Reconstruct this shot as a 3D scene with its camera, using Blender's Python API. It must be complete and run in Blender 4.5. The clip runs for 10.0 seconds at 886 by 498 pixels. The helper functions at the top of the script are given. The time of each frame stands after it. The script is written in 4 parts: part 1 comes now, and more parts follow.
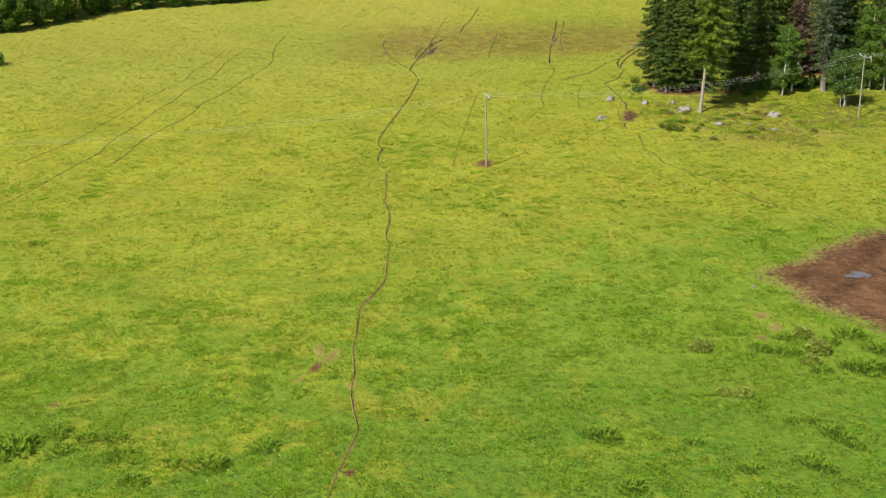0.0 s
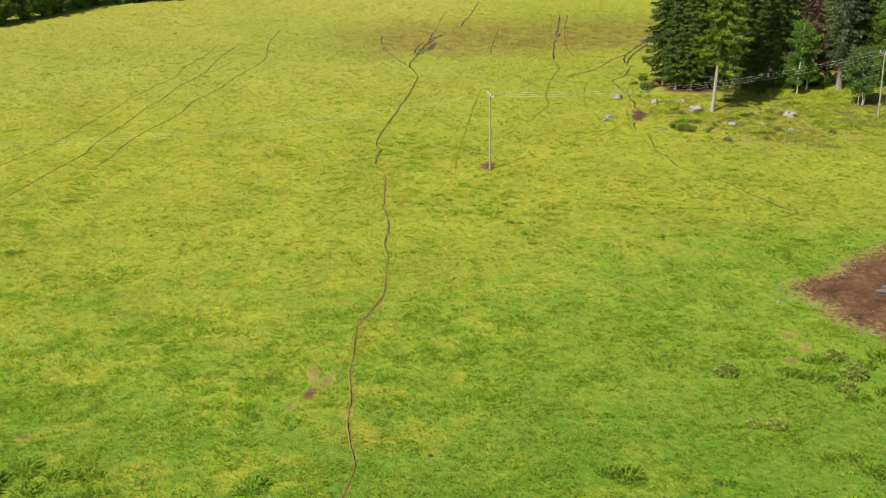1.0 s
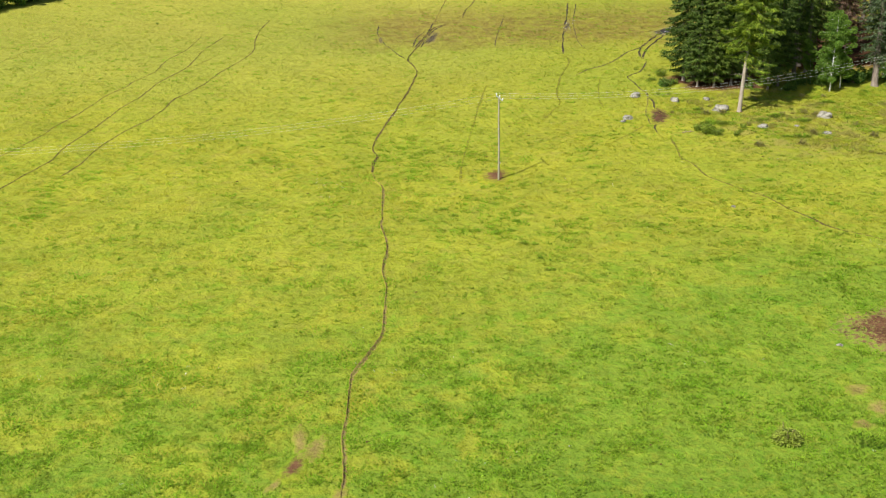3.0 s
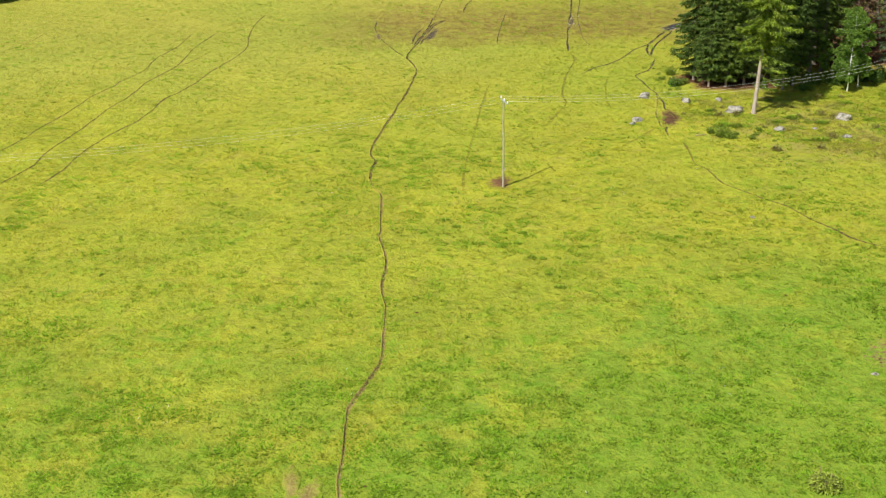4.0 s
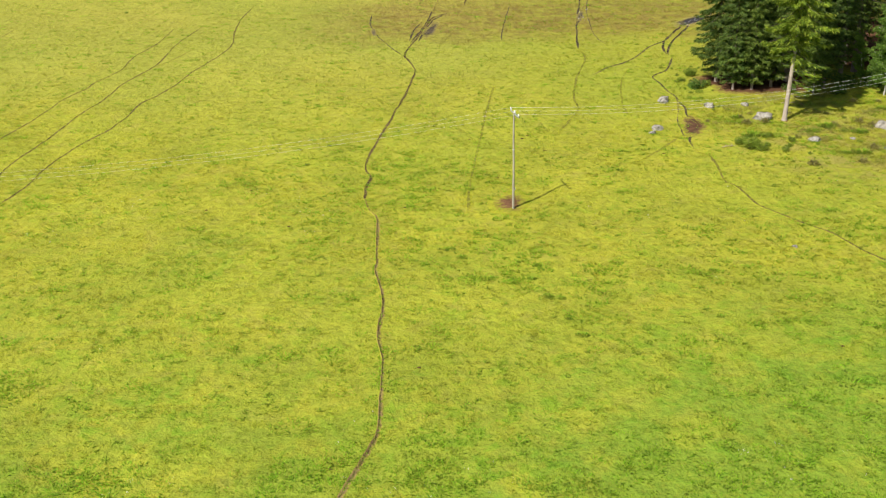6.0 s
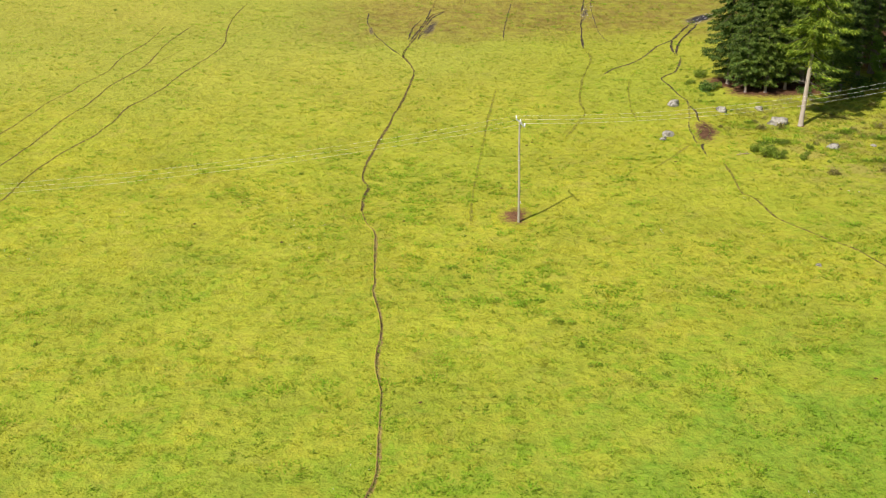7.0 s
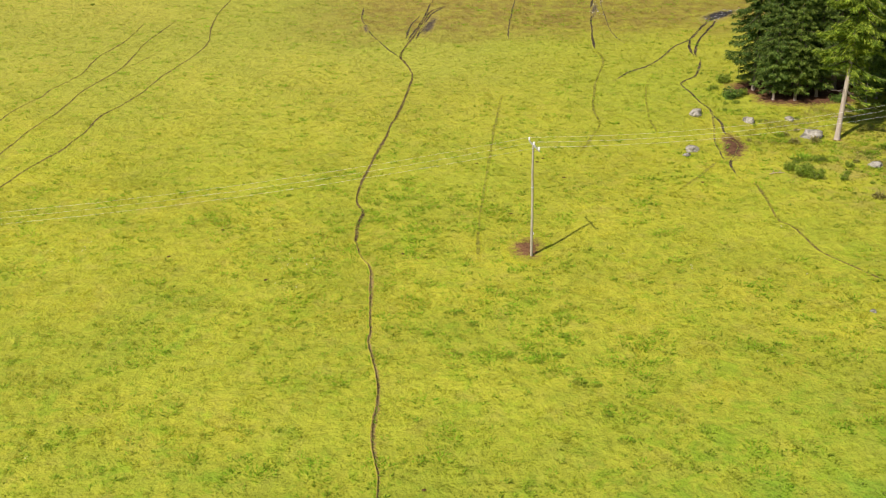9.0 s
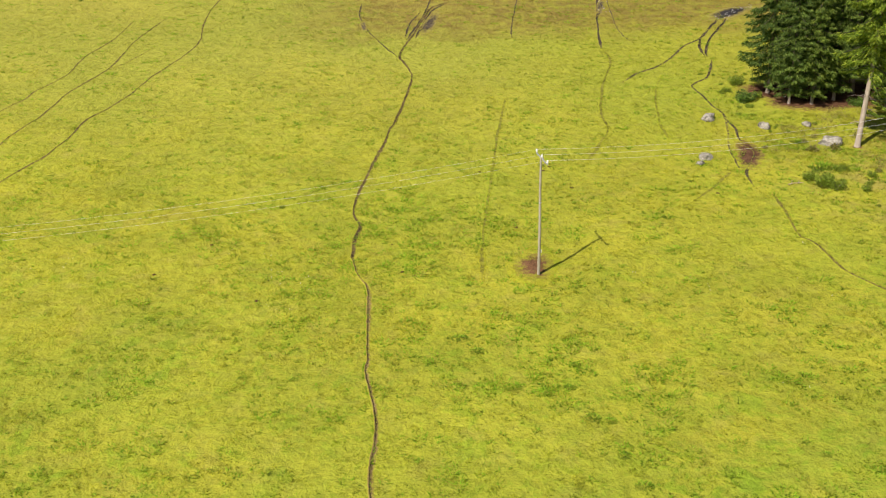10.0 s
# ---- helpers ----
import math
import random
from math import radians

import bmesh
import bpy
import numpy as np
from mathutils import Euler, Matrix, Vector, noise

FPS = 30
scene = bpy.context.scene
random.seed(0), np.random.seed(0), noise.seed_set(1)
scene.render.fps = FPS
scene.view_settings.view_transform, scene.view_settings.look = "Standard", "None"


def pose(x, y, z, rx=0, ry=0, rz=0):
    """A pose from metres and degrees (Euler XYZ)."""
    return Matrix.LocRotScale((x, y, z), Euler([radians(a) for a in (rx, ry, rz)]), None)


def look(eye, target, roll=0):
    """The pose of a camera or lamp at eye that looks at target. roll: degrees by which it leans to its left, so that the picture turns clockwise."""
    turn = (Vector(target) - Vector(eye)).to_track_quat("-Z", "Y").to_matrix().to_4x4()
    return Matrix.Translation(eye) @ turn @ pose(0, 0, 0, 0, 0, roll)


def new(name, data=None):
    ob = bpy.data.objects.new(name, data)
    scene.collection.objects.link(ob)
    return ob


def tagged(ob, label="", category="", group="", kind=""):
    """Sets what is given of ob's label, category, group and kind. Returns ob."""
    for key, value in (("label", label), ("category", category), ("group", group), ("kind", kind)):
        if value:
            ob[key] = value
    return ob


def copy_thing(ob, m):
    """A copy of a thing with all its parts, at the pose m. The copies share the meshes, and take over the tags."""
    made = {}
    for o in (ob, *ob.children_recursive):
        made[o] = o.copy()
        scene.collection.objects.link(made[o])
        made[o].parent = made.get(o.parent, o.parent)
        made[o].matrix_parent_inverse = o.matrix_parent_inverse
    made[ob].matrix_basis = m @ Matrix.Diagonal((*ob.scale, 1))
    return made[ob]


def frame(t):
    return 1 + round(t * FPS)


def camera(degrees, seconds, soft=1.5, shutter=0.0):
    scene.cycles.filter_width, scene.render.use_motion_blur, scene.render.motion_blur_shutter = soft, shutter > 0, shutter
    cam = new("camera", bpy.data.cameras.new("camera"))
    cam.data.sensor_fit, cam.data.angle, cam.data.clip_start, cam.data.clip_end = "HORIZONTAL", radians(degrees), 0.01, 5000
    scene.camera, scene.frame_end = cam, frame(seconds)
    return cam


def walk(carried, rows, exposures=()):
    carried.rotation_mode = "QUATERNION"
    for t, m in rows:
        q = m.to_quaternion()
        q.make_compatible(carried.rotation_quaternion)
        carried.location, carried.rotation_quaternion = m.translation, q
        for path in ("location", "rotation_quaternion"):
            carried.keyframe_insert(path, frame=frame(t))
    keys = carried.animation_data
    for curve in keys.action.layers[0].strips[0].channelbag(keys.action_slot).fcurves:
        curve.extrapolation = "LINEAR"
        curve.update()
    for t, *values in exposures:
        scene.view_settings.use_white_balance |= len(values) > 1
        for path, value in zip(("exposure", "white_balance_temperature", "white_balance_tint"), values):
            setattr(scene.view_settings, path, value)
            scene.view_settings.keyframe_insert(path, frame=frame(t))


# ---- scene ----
cam = camera(46.0, 10.0, 1.2)
PATH = [
    (0.0, 0.00, 0.00, 21.73, 75.60, -0.00, 0.00),
    (0.5, -0.26, 3.10, 21.75, 75.42, -0.02, -0.08),
    (1.0, -0.48, 6.16, 21.79, 75.22, -0.03, -0.15),
    (1.5, -0.69, 9.20, 21.87, 75.01, -0.03, -0.21),
    (2.0, -0.88, 12.20, 21.98, 74.79, -0.03, -0.26),
    (2.5, -1.06, 15.16, 22.12, 74.57, -0.03, -0.32),
    (3.0, -1.22, 18.08, 22.28, 74.34, -0.02, -0.37),
    (3.5, -1.37, 20.96, 22.47, 74.10, -0.01, -0.42),
    (4.0, -1.52, 23.80, 22.68, 73.86, -0.01, -0.48),
    (4.5, -1.66, 26.60, 22.91, 73.62, 0.00, -0.54),
    (5.0, -1.80, 29.35, 23.16, 73.38, 0.01, -0.60),
    (5.5, -1.94, 32.06, 23.42, 73.14, 0.02, -0.66),
    (6.0, -2.07, 34.74, 23.69, 72.90, 0.03, -0.73),
    (6.5, -2.20, 37.36, 23.97, 72.66, 0.03, -0.80),
    (7.0, -2.33, 39.95, 24.25, 72.41, 0.03, -0.87),
    (7.5, -2.45, 42.51, 24.53, 72.16, 0.03, -0.94),
    (8.0, -2.57, 45.02, 24.81, 71.91, 0.02, -1.00),
    (8.5, -2.67, 47.50, 25.08, 71.66, 0.00, -1.06),
    (9.0, -2.77, 49.95, 25.34, 71.40, -0.02, -1.11),
    (9.5, -2.85, 52.37, 25.58, 71.13, -0.04, -1.15),
    (10.0, -2.92, 54.77, 25.80, 70.84, -0.08, -1.18),
]
EXPOSURES = [(0.0, 0.2, 6500, 11), (2.5, 0.4, 6500, 10), (5.0, 0.41, 6550, 12), (7.5, 0.4, 6700, 15), (10.0, 0.3, 6900, 17)]
walk(cam, [(t, pose(x, y, z, rx, ry, rz)) for t, x, y, z, rx, ry, rz in PATH], EXPOSURES)

# ---- light ----
SUN_FROM = Vector((-0.70, -0.714, 1.0)).normalized()
world = bpy.data.worlds.new("sky")
scene.world = world
world.use_nodes = True
wn = world.node_tree.nodes
sky = wn.new("ShaderNodeTexSky")
sky.sky_type = "NISHITA"
sky.sun_disc = False
sky.sun_elevation = math.asin(SUN_FROM.z)
sky.sun_rotation = radians(224.4)
world.node_tree.links.new(sky.outputs[0], wn["Background"].inputs[0])
wn["Background"].inputs[1].default_value = 0.075
sun_data = bpy.data.lights.new("sun", "SUN")
sun_data.energy = 4.6
sun_data.angle = radians(0.6)
sun_data.color = (1.0, 0.95, 0.86)
sun = new("sun", sun_data)
sun.matrix_world = look(SUN_FROM * 300, (0, 0, 0))


# ---- materials ----
class Nodes:
    """Short hand for building one node tree."""

    def __init__(self, name):
        self.mat = bpy.data.materials.new(name)
        self.mat.use_nodes = True
        self.tree = self.mat.node_tree
        self.n = self.tree.nodes
        self.bsdf = self.n["Principled BSDF"]
        self.pos = self.n.new("ShaderNodeNewGeometry").outputs["Position"]

    def link(self, a, b):
        self.tree.links.new(a, b)

    def noise(self, scale, detail=3.0, rough=0.55, coord=None, distort=0.0):
        x = self.n.new("ShaderNodeTexNoise")
        x.inputs["Scale"].default_value = scale
        x.inputs["Detail"].default_value = detail
        x.inputs["Roughness"].default_value = rough
        x.inputs["Distortion"].default_value = distort
        self.link(coord or self.pos, x.inputs["Vector"])
        return x.outputs["Fac"]

    def ramp(self, fac, *stops):
        x = self.n.new("ShaderNodeValToRGB")
        e = x.color_ramp.elements
        while len(e) < len(stops):
            e.new(0.5)
        for el, (p, c) in zip(e, stops):
            el.position = p
            el.color = (*c, 1.0) if isinstance(c, tuple) else (c, c, c, 1.0)
        self.link(fac, x.inputs["Fac"])
        return x.outputs["Color"]

    def mix(self, fac, a, b, kind="MIX"):
        x = self.n.new("ShaderNodeMix")
        x.data_type = "RGBA"
        x.blend_type = kind
        for sock, v in ((x.inputs["Factor"], fac), (x.inputs["A"], a), (x.inputs["B"], b)):
            if isinstance(v, (int, float)):
                sock.default_value = v
            elif isinstance(v, tuple):
                sock.default_value = (*v, 1.0)
            else:
                self.link(v, sock)
        return x.outputs["Result"]

    def math(self, op, a, b=0.0):
        x = self.n.new("ShaderNodeMath")
        x.operation = op
        for sock, v in zip(x.inputs, (a, b)):
            if isinstance(v, (int, float)):
                sock.default_value = v
            else:
                self.link(v, sock)
        return x.outputs[0]

    def attr(self, name):
        x = self.n.new("ShaderNodeAttribute")
        x.attribute_name = name
        return x.outputs["Fac"]

    def island(self):
        return self.n.new("ShaderNodeNewGeometry").outputs["Random Per Island"]

    def object_random(self):
        return self.n.new("ShaderNodeObjectInfo").outputs["Random"]

    def bump(self, height, strength, distance):
        x = self.n.new("ShaderNodeBump")
        x.inputs["Strength"].default_value = strength
        x.inputs["Distance"].default_value = distance
        self.link(height, x.inputs["Height"])
        self.link(x.outputs[0], self.bsdf.inputs["Normal"])

    def done(self, color, rough=0.8, metal=0.0, spec=0.3):
        if isinstance(color, tuple):
            self.bsdf.inputs["Base Color"].default_value = (*color, 1.0)
        else:
            self.link(color, self.bsdf.inputs["Base Color"])
        if isinstance(rough, (int, float)):
            self.bsdf.inputs["Roughness"].default_value = rough
        else:
            self.link(rough, self.bsdf.inputs["Roughness"])
        self.bsdf.inputs["Metallic"].default_value = metal
        self.bsdf.inputs["Specular IOR Level"].default_value = spec
        return self.mat

    def upright(self, spread, height=None, distance=0.2):
        """Blades lit as a soft nap: normals near vertical, tipped a little from blade to blade."""
        tip = self.n.new("ShaderNodeCombineXYZ")
        self.link(self.math("MULTIPLY", self.math("SUBTRACT", self.island(), 0.5), spread), tip.inputs[0])
        self.link(self.math("MULTIPLY", self.math("SUBTRACT", self.noise(23.0, 2), 0.5), spread * 2), tip.inputs[1])
        tip.inputs[2].default_value = 1.0
        unit = self.n.new("ShaderNodeVectorMath")
        unit.operation = "NORMALIZE"
        self.link(tip.outputs[0], unit.inputs[0])
        self.link(unit.outputs[0], self.bsdf.inputs["Normal"])
        if height is not None:
            self.bump(height, 0.9, distance)
            for x in self.n:
                if x.bl_idname == "ShaderNodeBump":
                    self.link(unit.outputs[0], x.inputs["Normal"])

    def thin(self, color, amount):
        """Lets light through thin leaves."""
        t = self.n.new("ShaderNodeBsdfTranslucent")
        self.link(color, t.inputs["Color"])
        m = self.n.new("ShaderNodeMixShader")
        m.inputs[0].default_value = amount
        self.link(self.bsdf.outputs[0], m.inputs[1])
        self.link(t.outputs[0], m.inputs[2])
        self.link(m.outputs[0], self.n["Material Output"].inputs["Surface"])


GRASS_DRY = (0.36, 0.35, 0.032)
GRASS_MID = (0.3, 0.315, 0.028)
GRASS_LUSH = (0.182, 0.275, 0.024)
# lowest ground: rank growth, darkened too for the cloud shade lying there
GRASS_RANK_SHADED = (0.112, 0.215, 0.018)
GRASS_UPHILL = (0.36, 0.338, 0.056)
GRASS_FLECK = (0.235, 0.28, 0.024)
# ungrazed clumps: what they leave of the colour around them
GRASS_CLUMP = (0.58, 0.92, 0.5)
GRASS_STRAW = (0.36, 0.29, 0.07)


def distance_to(k, x, y, z):
    d = k.n.new("ShaderNodeVectorMath")
    d.operation = "DISTANCE"
    k.link(k.pos, d.inputs[0])
    d.inputs[1].default_value = (x, y, z)
    return d.outputs["Value"]


def pasture_color(k):
    """The pasture's colour over the plan: dry and lush stretches, drifts of dark tufts, and grain."""
    big = k.noise(0.035, 3, 0.5)
    mid = k.noise(0.22, 4, 0.6)
    tuft = k.noise(0.62, 6, 0.66, distort=0.5)
    small_tuft = k.noise(1.7, 5, 0.62, distort=0.3)
    grain = k.noise(7.0, 3, 0.7)
    north = separate_y(k)
    base = k.mix(k.ramp(mid, (0.36, 0.0), (0.64, 1.0)), GRASS_DRY, GRASS_MID)
    base = k.mix(k.ramp(k.noise(0.55, 5, 0.65), (0.52, 0.0), (0.7, 0.4)), base, GRASS_STRAW)
    base = k.mix(0.6, base, k.ramp(k.noise(0.09, 3, 0.5), (0.35, 0.84), (0.65, 1.14)), "MULTIPLY")
    base = k.mix(k.ramp(k.math("MULTIPLY", k.math("ADD", north, k.math("MULTIPLY", k.math("SUBTRACT", big, 0.5), 60.0)), 0.004), (0.56, 0.0), (0.72, 0.8)), base, k.mix(k.ramp(k.math("ADD", k.math("MULTIPLY", separate_x(k), 0.01), 0.5), (0.5, 0.0), (0.66, 0.75)), GRASS_UPHILL, GRASS_MID))
    # greener round the mud yard, on the low ground and under the wood
    near_yard = k.ramp(k.math("MULTIPLY", distance_to(k, 32.0, 70.0, -5.0), 0.02), (0.1, 1.0), (0.5, 0.72), (0.76, 0.0))
    low_ground = k.ramp(k.math("MULTIPLY", k.math("ADD", north, k.math("MULTIPLY", k.math("SUBTRACT", big, 0.5), 60.0)), 0.005), (0.27, 1.0), (0.36, 0.85), (0.44, 0.5), (0.54, 0.06))
    rank = k.ramp(k.math("MULTIPLY", distance_to(k, 44.0, 146.0, 5.0), 0.04), (0.3, 0.08), (1.0, 0.0))
    mosaic = k.ramp(k.noise(0.26, 5, 0.62, distort=0.5), (0.4, 0.25), (0.56, 1.0))
    near_yard = k.math("ADD", near_yard, k.math("MULTIPLY", rank, k.ramp(mid, (0.35, 0.5), (0.6, 1.3))))
    lush = k.math("ADD", k.math("ADD", k.ramp(big, (0.45, 0.0), (0.72, 0.35)), k.math("MULTIPLY", near_yard, k.math("ADD", k.math("MULTIPLY", mosaic, 0.6), 0.4))), k.math("MULTIPLY", low_ground, mosaic))
    # the lowest stretch also takes on cloud shade as a darker green
    bottom = k.ramp(k.math("MULTIPLY", k.math("ADD", north, k.math("MULTIPLY", k.math("SUBTRACT", mid, 0.5), 24.0)), 0.005), (0.3, 1.0), (0.385, 0.0))
    base = k.mix(k.math("MINIMUM", lush, 0.94), base, k.mix(bottom, GRASS_LUSH, GRASS_RANK_SHADED))
    # flecks and tufts stand in drifts, thinner uphill
    drift = k.ramp(k.noise(0.085, 4, 0.6), (0.38, 0.22), (0.56, 1.0))
    uphill = k.ramp(k.math("MULTIPLY", north, 0.005), (0.48, 1.0), (0.66, 0.55), (0.84, 0.14))
    base = k.mix(k.math("MULTIPLY", k.ramp(k.noise(2.2, 4, 0.65), (0.5, 0.0), (0.61, 0.5)), k.math("ADD", k.math("MULTIPLY", uphill, 0.6), 0.4)), base, GRASS_FLECK)
    spots = k.math("MAXIMUM", k.ramp(tuft, (0.53, 0.0), (0.6, 0.55)), k.ramp(small_tuft, (0.57, 0.0), (0.63, 0.4)))
    spots = k.math("MULTIPLY", k.math("MULTIPLY", spots, drift), uphill)
    base = k.mix(spots, base, k.mix(1.0, base, GRASS_CLUMP, "MULTIPLY"))
    # browned band of old growth along the upper bank
    bank = k.ramp(k.math("MULTIPLY", k.math("ADD", north, k.math("MULTIPLY", mid, 14.0)), 0.004), (0.73, 0.0), (0.765, 0.9), (0.815, 0.9), (0.87, 0.0))
    east = k.ramp(k.math("ADD", k.math("MULTIPLY", separate_x(k), 0.01), 0.5), (0.26, 0.12), (0.42, 1.0))
    bank = k.math("MULTIPLY", bank, east)
    base = k.mix(k.math("MULTIPLY", bank, k.ramp(k.noise(0.6, 4, 0.7), (0.35, 0.3), (0.6, 0.9))), base, (0.19, 0.13, 0.034))
    # dead stalks among the rough grass below the wood
    stalks = k.ramp(k.math("MULTIPLY", distance_to(k, 41.0, 136.0, 3.0), 0.04), (0.3, 0.5), (0.62, 0.0))
    base = k.mix(k.math("MULTIPLY", stalks, k.ramp(k.noise(0.5, 5, 0.7), (0.44, 0.0), (0.58, 1.0))), base, (0.3, 0.235, 0.075))
    lump = k.noise(1.3, 5, 0.6)
    base = k.mix(0.85, base, k.ramp(lump, (0.36, 0.87), (0.5, 1.0), (0.62, 1.09)), "MULTIPLY")
    return k.mix(0.55, base, k.ramp(grain, (0.3, 0.84), (0.7, 1.16)), "MULTIPLY"), k.math("ADD", tuft, k.math("MULTIPLY", small_tuft, 0.6)), k.math("ADD", k.math("MULTIPLY", grain, 0.3), lump)


def separate_x(k):
    x = k.n.new("ShaderNodeSeparateXYZ")
    k.link(k.pos, x.inputs[0])
    return x.outputs["X"]


def separate_y(k):
    x = k.n.new("ShaderNodeSeparateXYZ")
    k.link(k.pos, x.inputs[0])
    return x.outputs["Y"]


def mat_pasture():
    k = Nodes("pasture")
    col, tuft, grain = pasture_color(k)
    k.bump(k.math("ADD", tuft, grain), 0.8, 0.26)
    return k.done(col, 0.85, spec=0.15)


def mat_blades():
    k = Nodes("grass_blades")
    col, tuft, grain = pasture_color(k)
    col = k.mix(1.0, col, k.ramp(k.island(), (0.0, (1.42, 1.45, 1.4)), (0.5, (1.52, 1.52, 1.5)), (1.0, (1.64, 1.6, 1.55))), "MULTIPLY")
    k.done(col, 0.7, spec=0.2)
    k.upright(0.5, k.math("ADD", tuft, grain), 0.26)
    k.thin(col, 0.5)
    return k.mat


def mat_worn(name, tones, cover, wet=0.0, ragged=1.3, soft=0.3, straw=0.5, rim=None):
    """Bare earth that the pasture grows back into towards its edge."""
    k = Nodes(name)
    green, tuft, grain = pasture_color(k)
    lumps = k.noise(2.2, 5, 0.7)
    soil = k.mix(k.ramp(lumps, (0.3, 0.0), (0.7, 1.0)), tones[0], tones[1])
    soil = k.mix(k.ramp(k.noise(9.0, 3, 0.7), (0.35, 0.0), (0.7, 0.7)), soil, tones[2])
    edge = k.math("ADD", k.attr("edge"), k.math("MULTIPLY", k.math("SUBTRACT", k.noise(2.8, 5, 0.7), 0.5), ragged))
    worn = k.ramp(edge, (max(0.0, cover - soft * 0.5), 1.0), (cover, 0.62), (min(1.0, cover + soft), 0.0))
    soil = k.mix(0.7, soil, k.ramp(k.noise(0.33, 6, 0.7, distort=0.4), (0.36, 0.32), (0.5, 0.95), (0.66, 1.6)), "MULTIPLY")
    k.bump(k.math("ADD", lumps, grain), 0.8, 0.16)
    fringe = k.ramp(edge, (cover, straw), (min(1.0, cover + max(0.14, soft * 1.6)), 0.0))
    green = k.mix(fringe, green, rim or GRASS_STRAW)
    return k.done(k.mix(worn, green, soil), 0.95 - wet, spec=wet)


def mat_soil_simple(name, a, b, c):
    k = Nodes(name)
    lumps = k.noise(1.8, 6, 0.7)
    k.bump(lumps, 0.8, 0.15)
    return k.done(k.mix(k.ramp(k.noise(8.0, 3), (0.3, 0.0), (0.7, 0.8)), k.mix(lumps, a, b), c), 0.95, spec=0.0)


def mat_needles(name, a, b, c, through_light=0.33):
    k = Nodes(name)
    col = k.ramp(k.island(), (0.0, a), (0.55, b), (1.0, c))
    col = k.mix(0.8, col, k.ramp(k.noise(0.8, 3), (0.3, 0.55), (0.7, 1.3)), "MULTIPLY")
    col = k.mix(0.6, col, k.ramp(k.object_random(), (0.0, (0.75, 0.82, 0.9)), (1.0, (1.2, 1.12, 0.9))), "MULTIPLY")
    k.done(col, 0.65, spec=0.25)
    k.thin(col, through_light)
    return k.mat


def mat_herbs(name, a, b, c, through_light=0.45):
    """Leaves of low plants, lit as one soft mass of small clumps."""
    k = Nodes(name)
    col = k.ramp(k.island(), (0.0, a), (0.55, b), (1.0, c))
    col = k.mix(0.6, col, k.ramp(k.noise(1.4, 3), (0.3, 0.8), (0.7, 1.2)), "MULTIPLY")
    k.done(col, 0.65, spec=0.25)
    k.upright(1.5, k.noise(3.0, 3, 0.6), 0.3)
    k.thin(col, through_light)
    return k.mat


def mat_bark(name, a, b, scale, dark=None):
    k = Nodes(name)
    stretch = k.n.new("ShaderNodeMapping")
    stretch.inputs["Scale"].default_value = (1.0, 1.0, 0.25 if dark is None else 1.6)
    k.link(k.pos, stretch.inputs["Vector"])
    streak = k.noise(scale, 5, 0.7, stretch.outputs[0])
    col = k.mix(k.ramp(streak, (0.3, 0.0), (0.7, 1.0)), a, b)
    if dark:
        col = k.mix(k.ramp(k.noise(scale * 0.7, 4, 0.6, stretch.outputs[0], 1.0), (0.56, 0.0), (0.64, 1.0)), col, dark)
    k.bump(streak, 0.6, 0.03)
    return k.done(col, 0.88, spec=0.15)


def mat_rock():
    k = Nodes("granite")
    col = k.mix(k.ramp(k.noise(3.0, 6, 0.7), (0.35, 0.0), (0.65, 1.0)), (0.29, 0.27, 0.22), (0.53, 0.5, 0.42))
    col = k.mix(k.ramp(k.noise(1.3, 5, 0.7), (0.47, 0.0), (0.6, 0.85)), col, (0.09, 0.088, 0.058))
    col = k.mix(k.ramp(k.noise(11.0, 3), (0.6, 0.0), (0.72, 0.7)), col, (0.4, 0.375, 0.35))
    col = k.mix(k.ramp(k.noise(1.7, 6, 0.75, distort=1.2), (0.5, 0.0), (0.525, 0.5), (0.55, 0.0)), col, (0.07, 0.06, 0.05))
    k.bump(k.noise(3.0, 7, 0.75), 1.0, 0.24)
    return k.done(col, 0.85)


def mat_plain(name, a, b, scale, rough, metal=0.0, spec=0.4):
    k = Nodes(name)
    return k.done(k.mix(k.noise(scale, 4, 0.65), a, b), rough, metal, spec)


M_PASTURE = mat_pasture()
M_BLADES = mat_blades()
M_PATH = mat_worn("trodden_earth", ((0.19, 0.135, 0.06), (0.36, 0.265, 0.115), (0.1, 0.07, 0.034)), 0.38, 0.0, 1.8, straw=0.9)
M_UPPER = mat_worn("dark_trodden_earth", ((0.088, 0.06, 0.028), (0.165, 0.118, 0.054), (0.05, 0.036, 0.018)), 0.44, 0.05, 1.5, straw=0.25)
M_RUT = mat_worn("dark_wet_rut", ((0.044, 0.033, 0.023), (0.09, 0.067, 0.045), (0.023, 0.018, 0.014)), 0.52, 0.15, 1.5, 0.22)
M_FAINT = mat_worn("thin_grass", ((0.15, 0.148, 0.03), (0.2, 0.185, 0.04), (0.12, 0.12, 0.028)), 0.33, straw=0.0)
M_YARD = mat_worn("trampled_mud", ((0.13, 0.06, 0.028), (0.25, 0.135, 0.066), (0.05, 0.024, 0.012)), 0.84, 0.1, 0.9, 0.08, 0.8, (0.3, 0.2, 0.095))
M_REDSOIL = mat_worn("reddish_soil", ((0.15, 0.075, 0.038), (0.22, 0.12, 0.06), (0.09, 0.05, 0.028)), 0.44, straw=0.1)
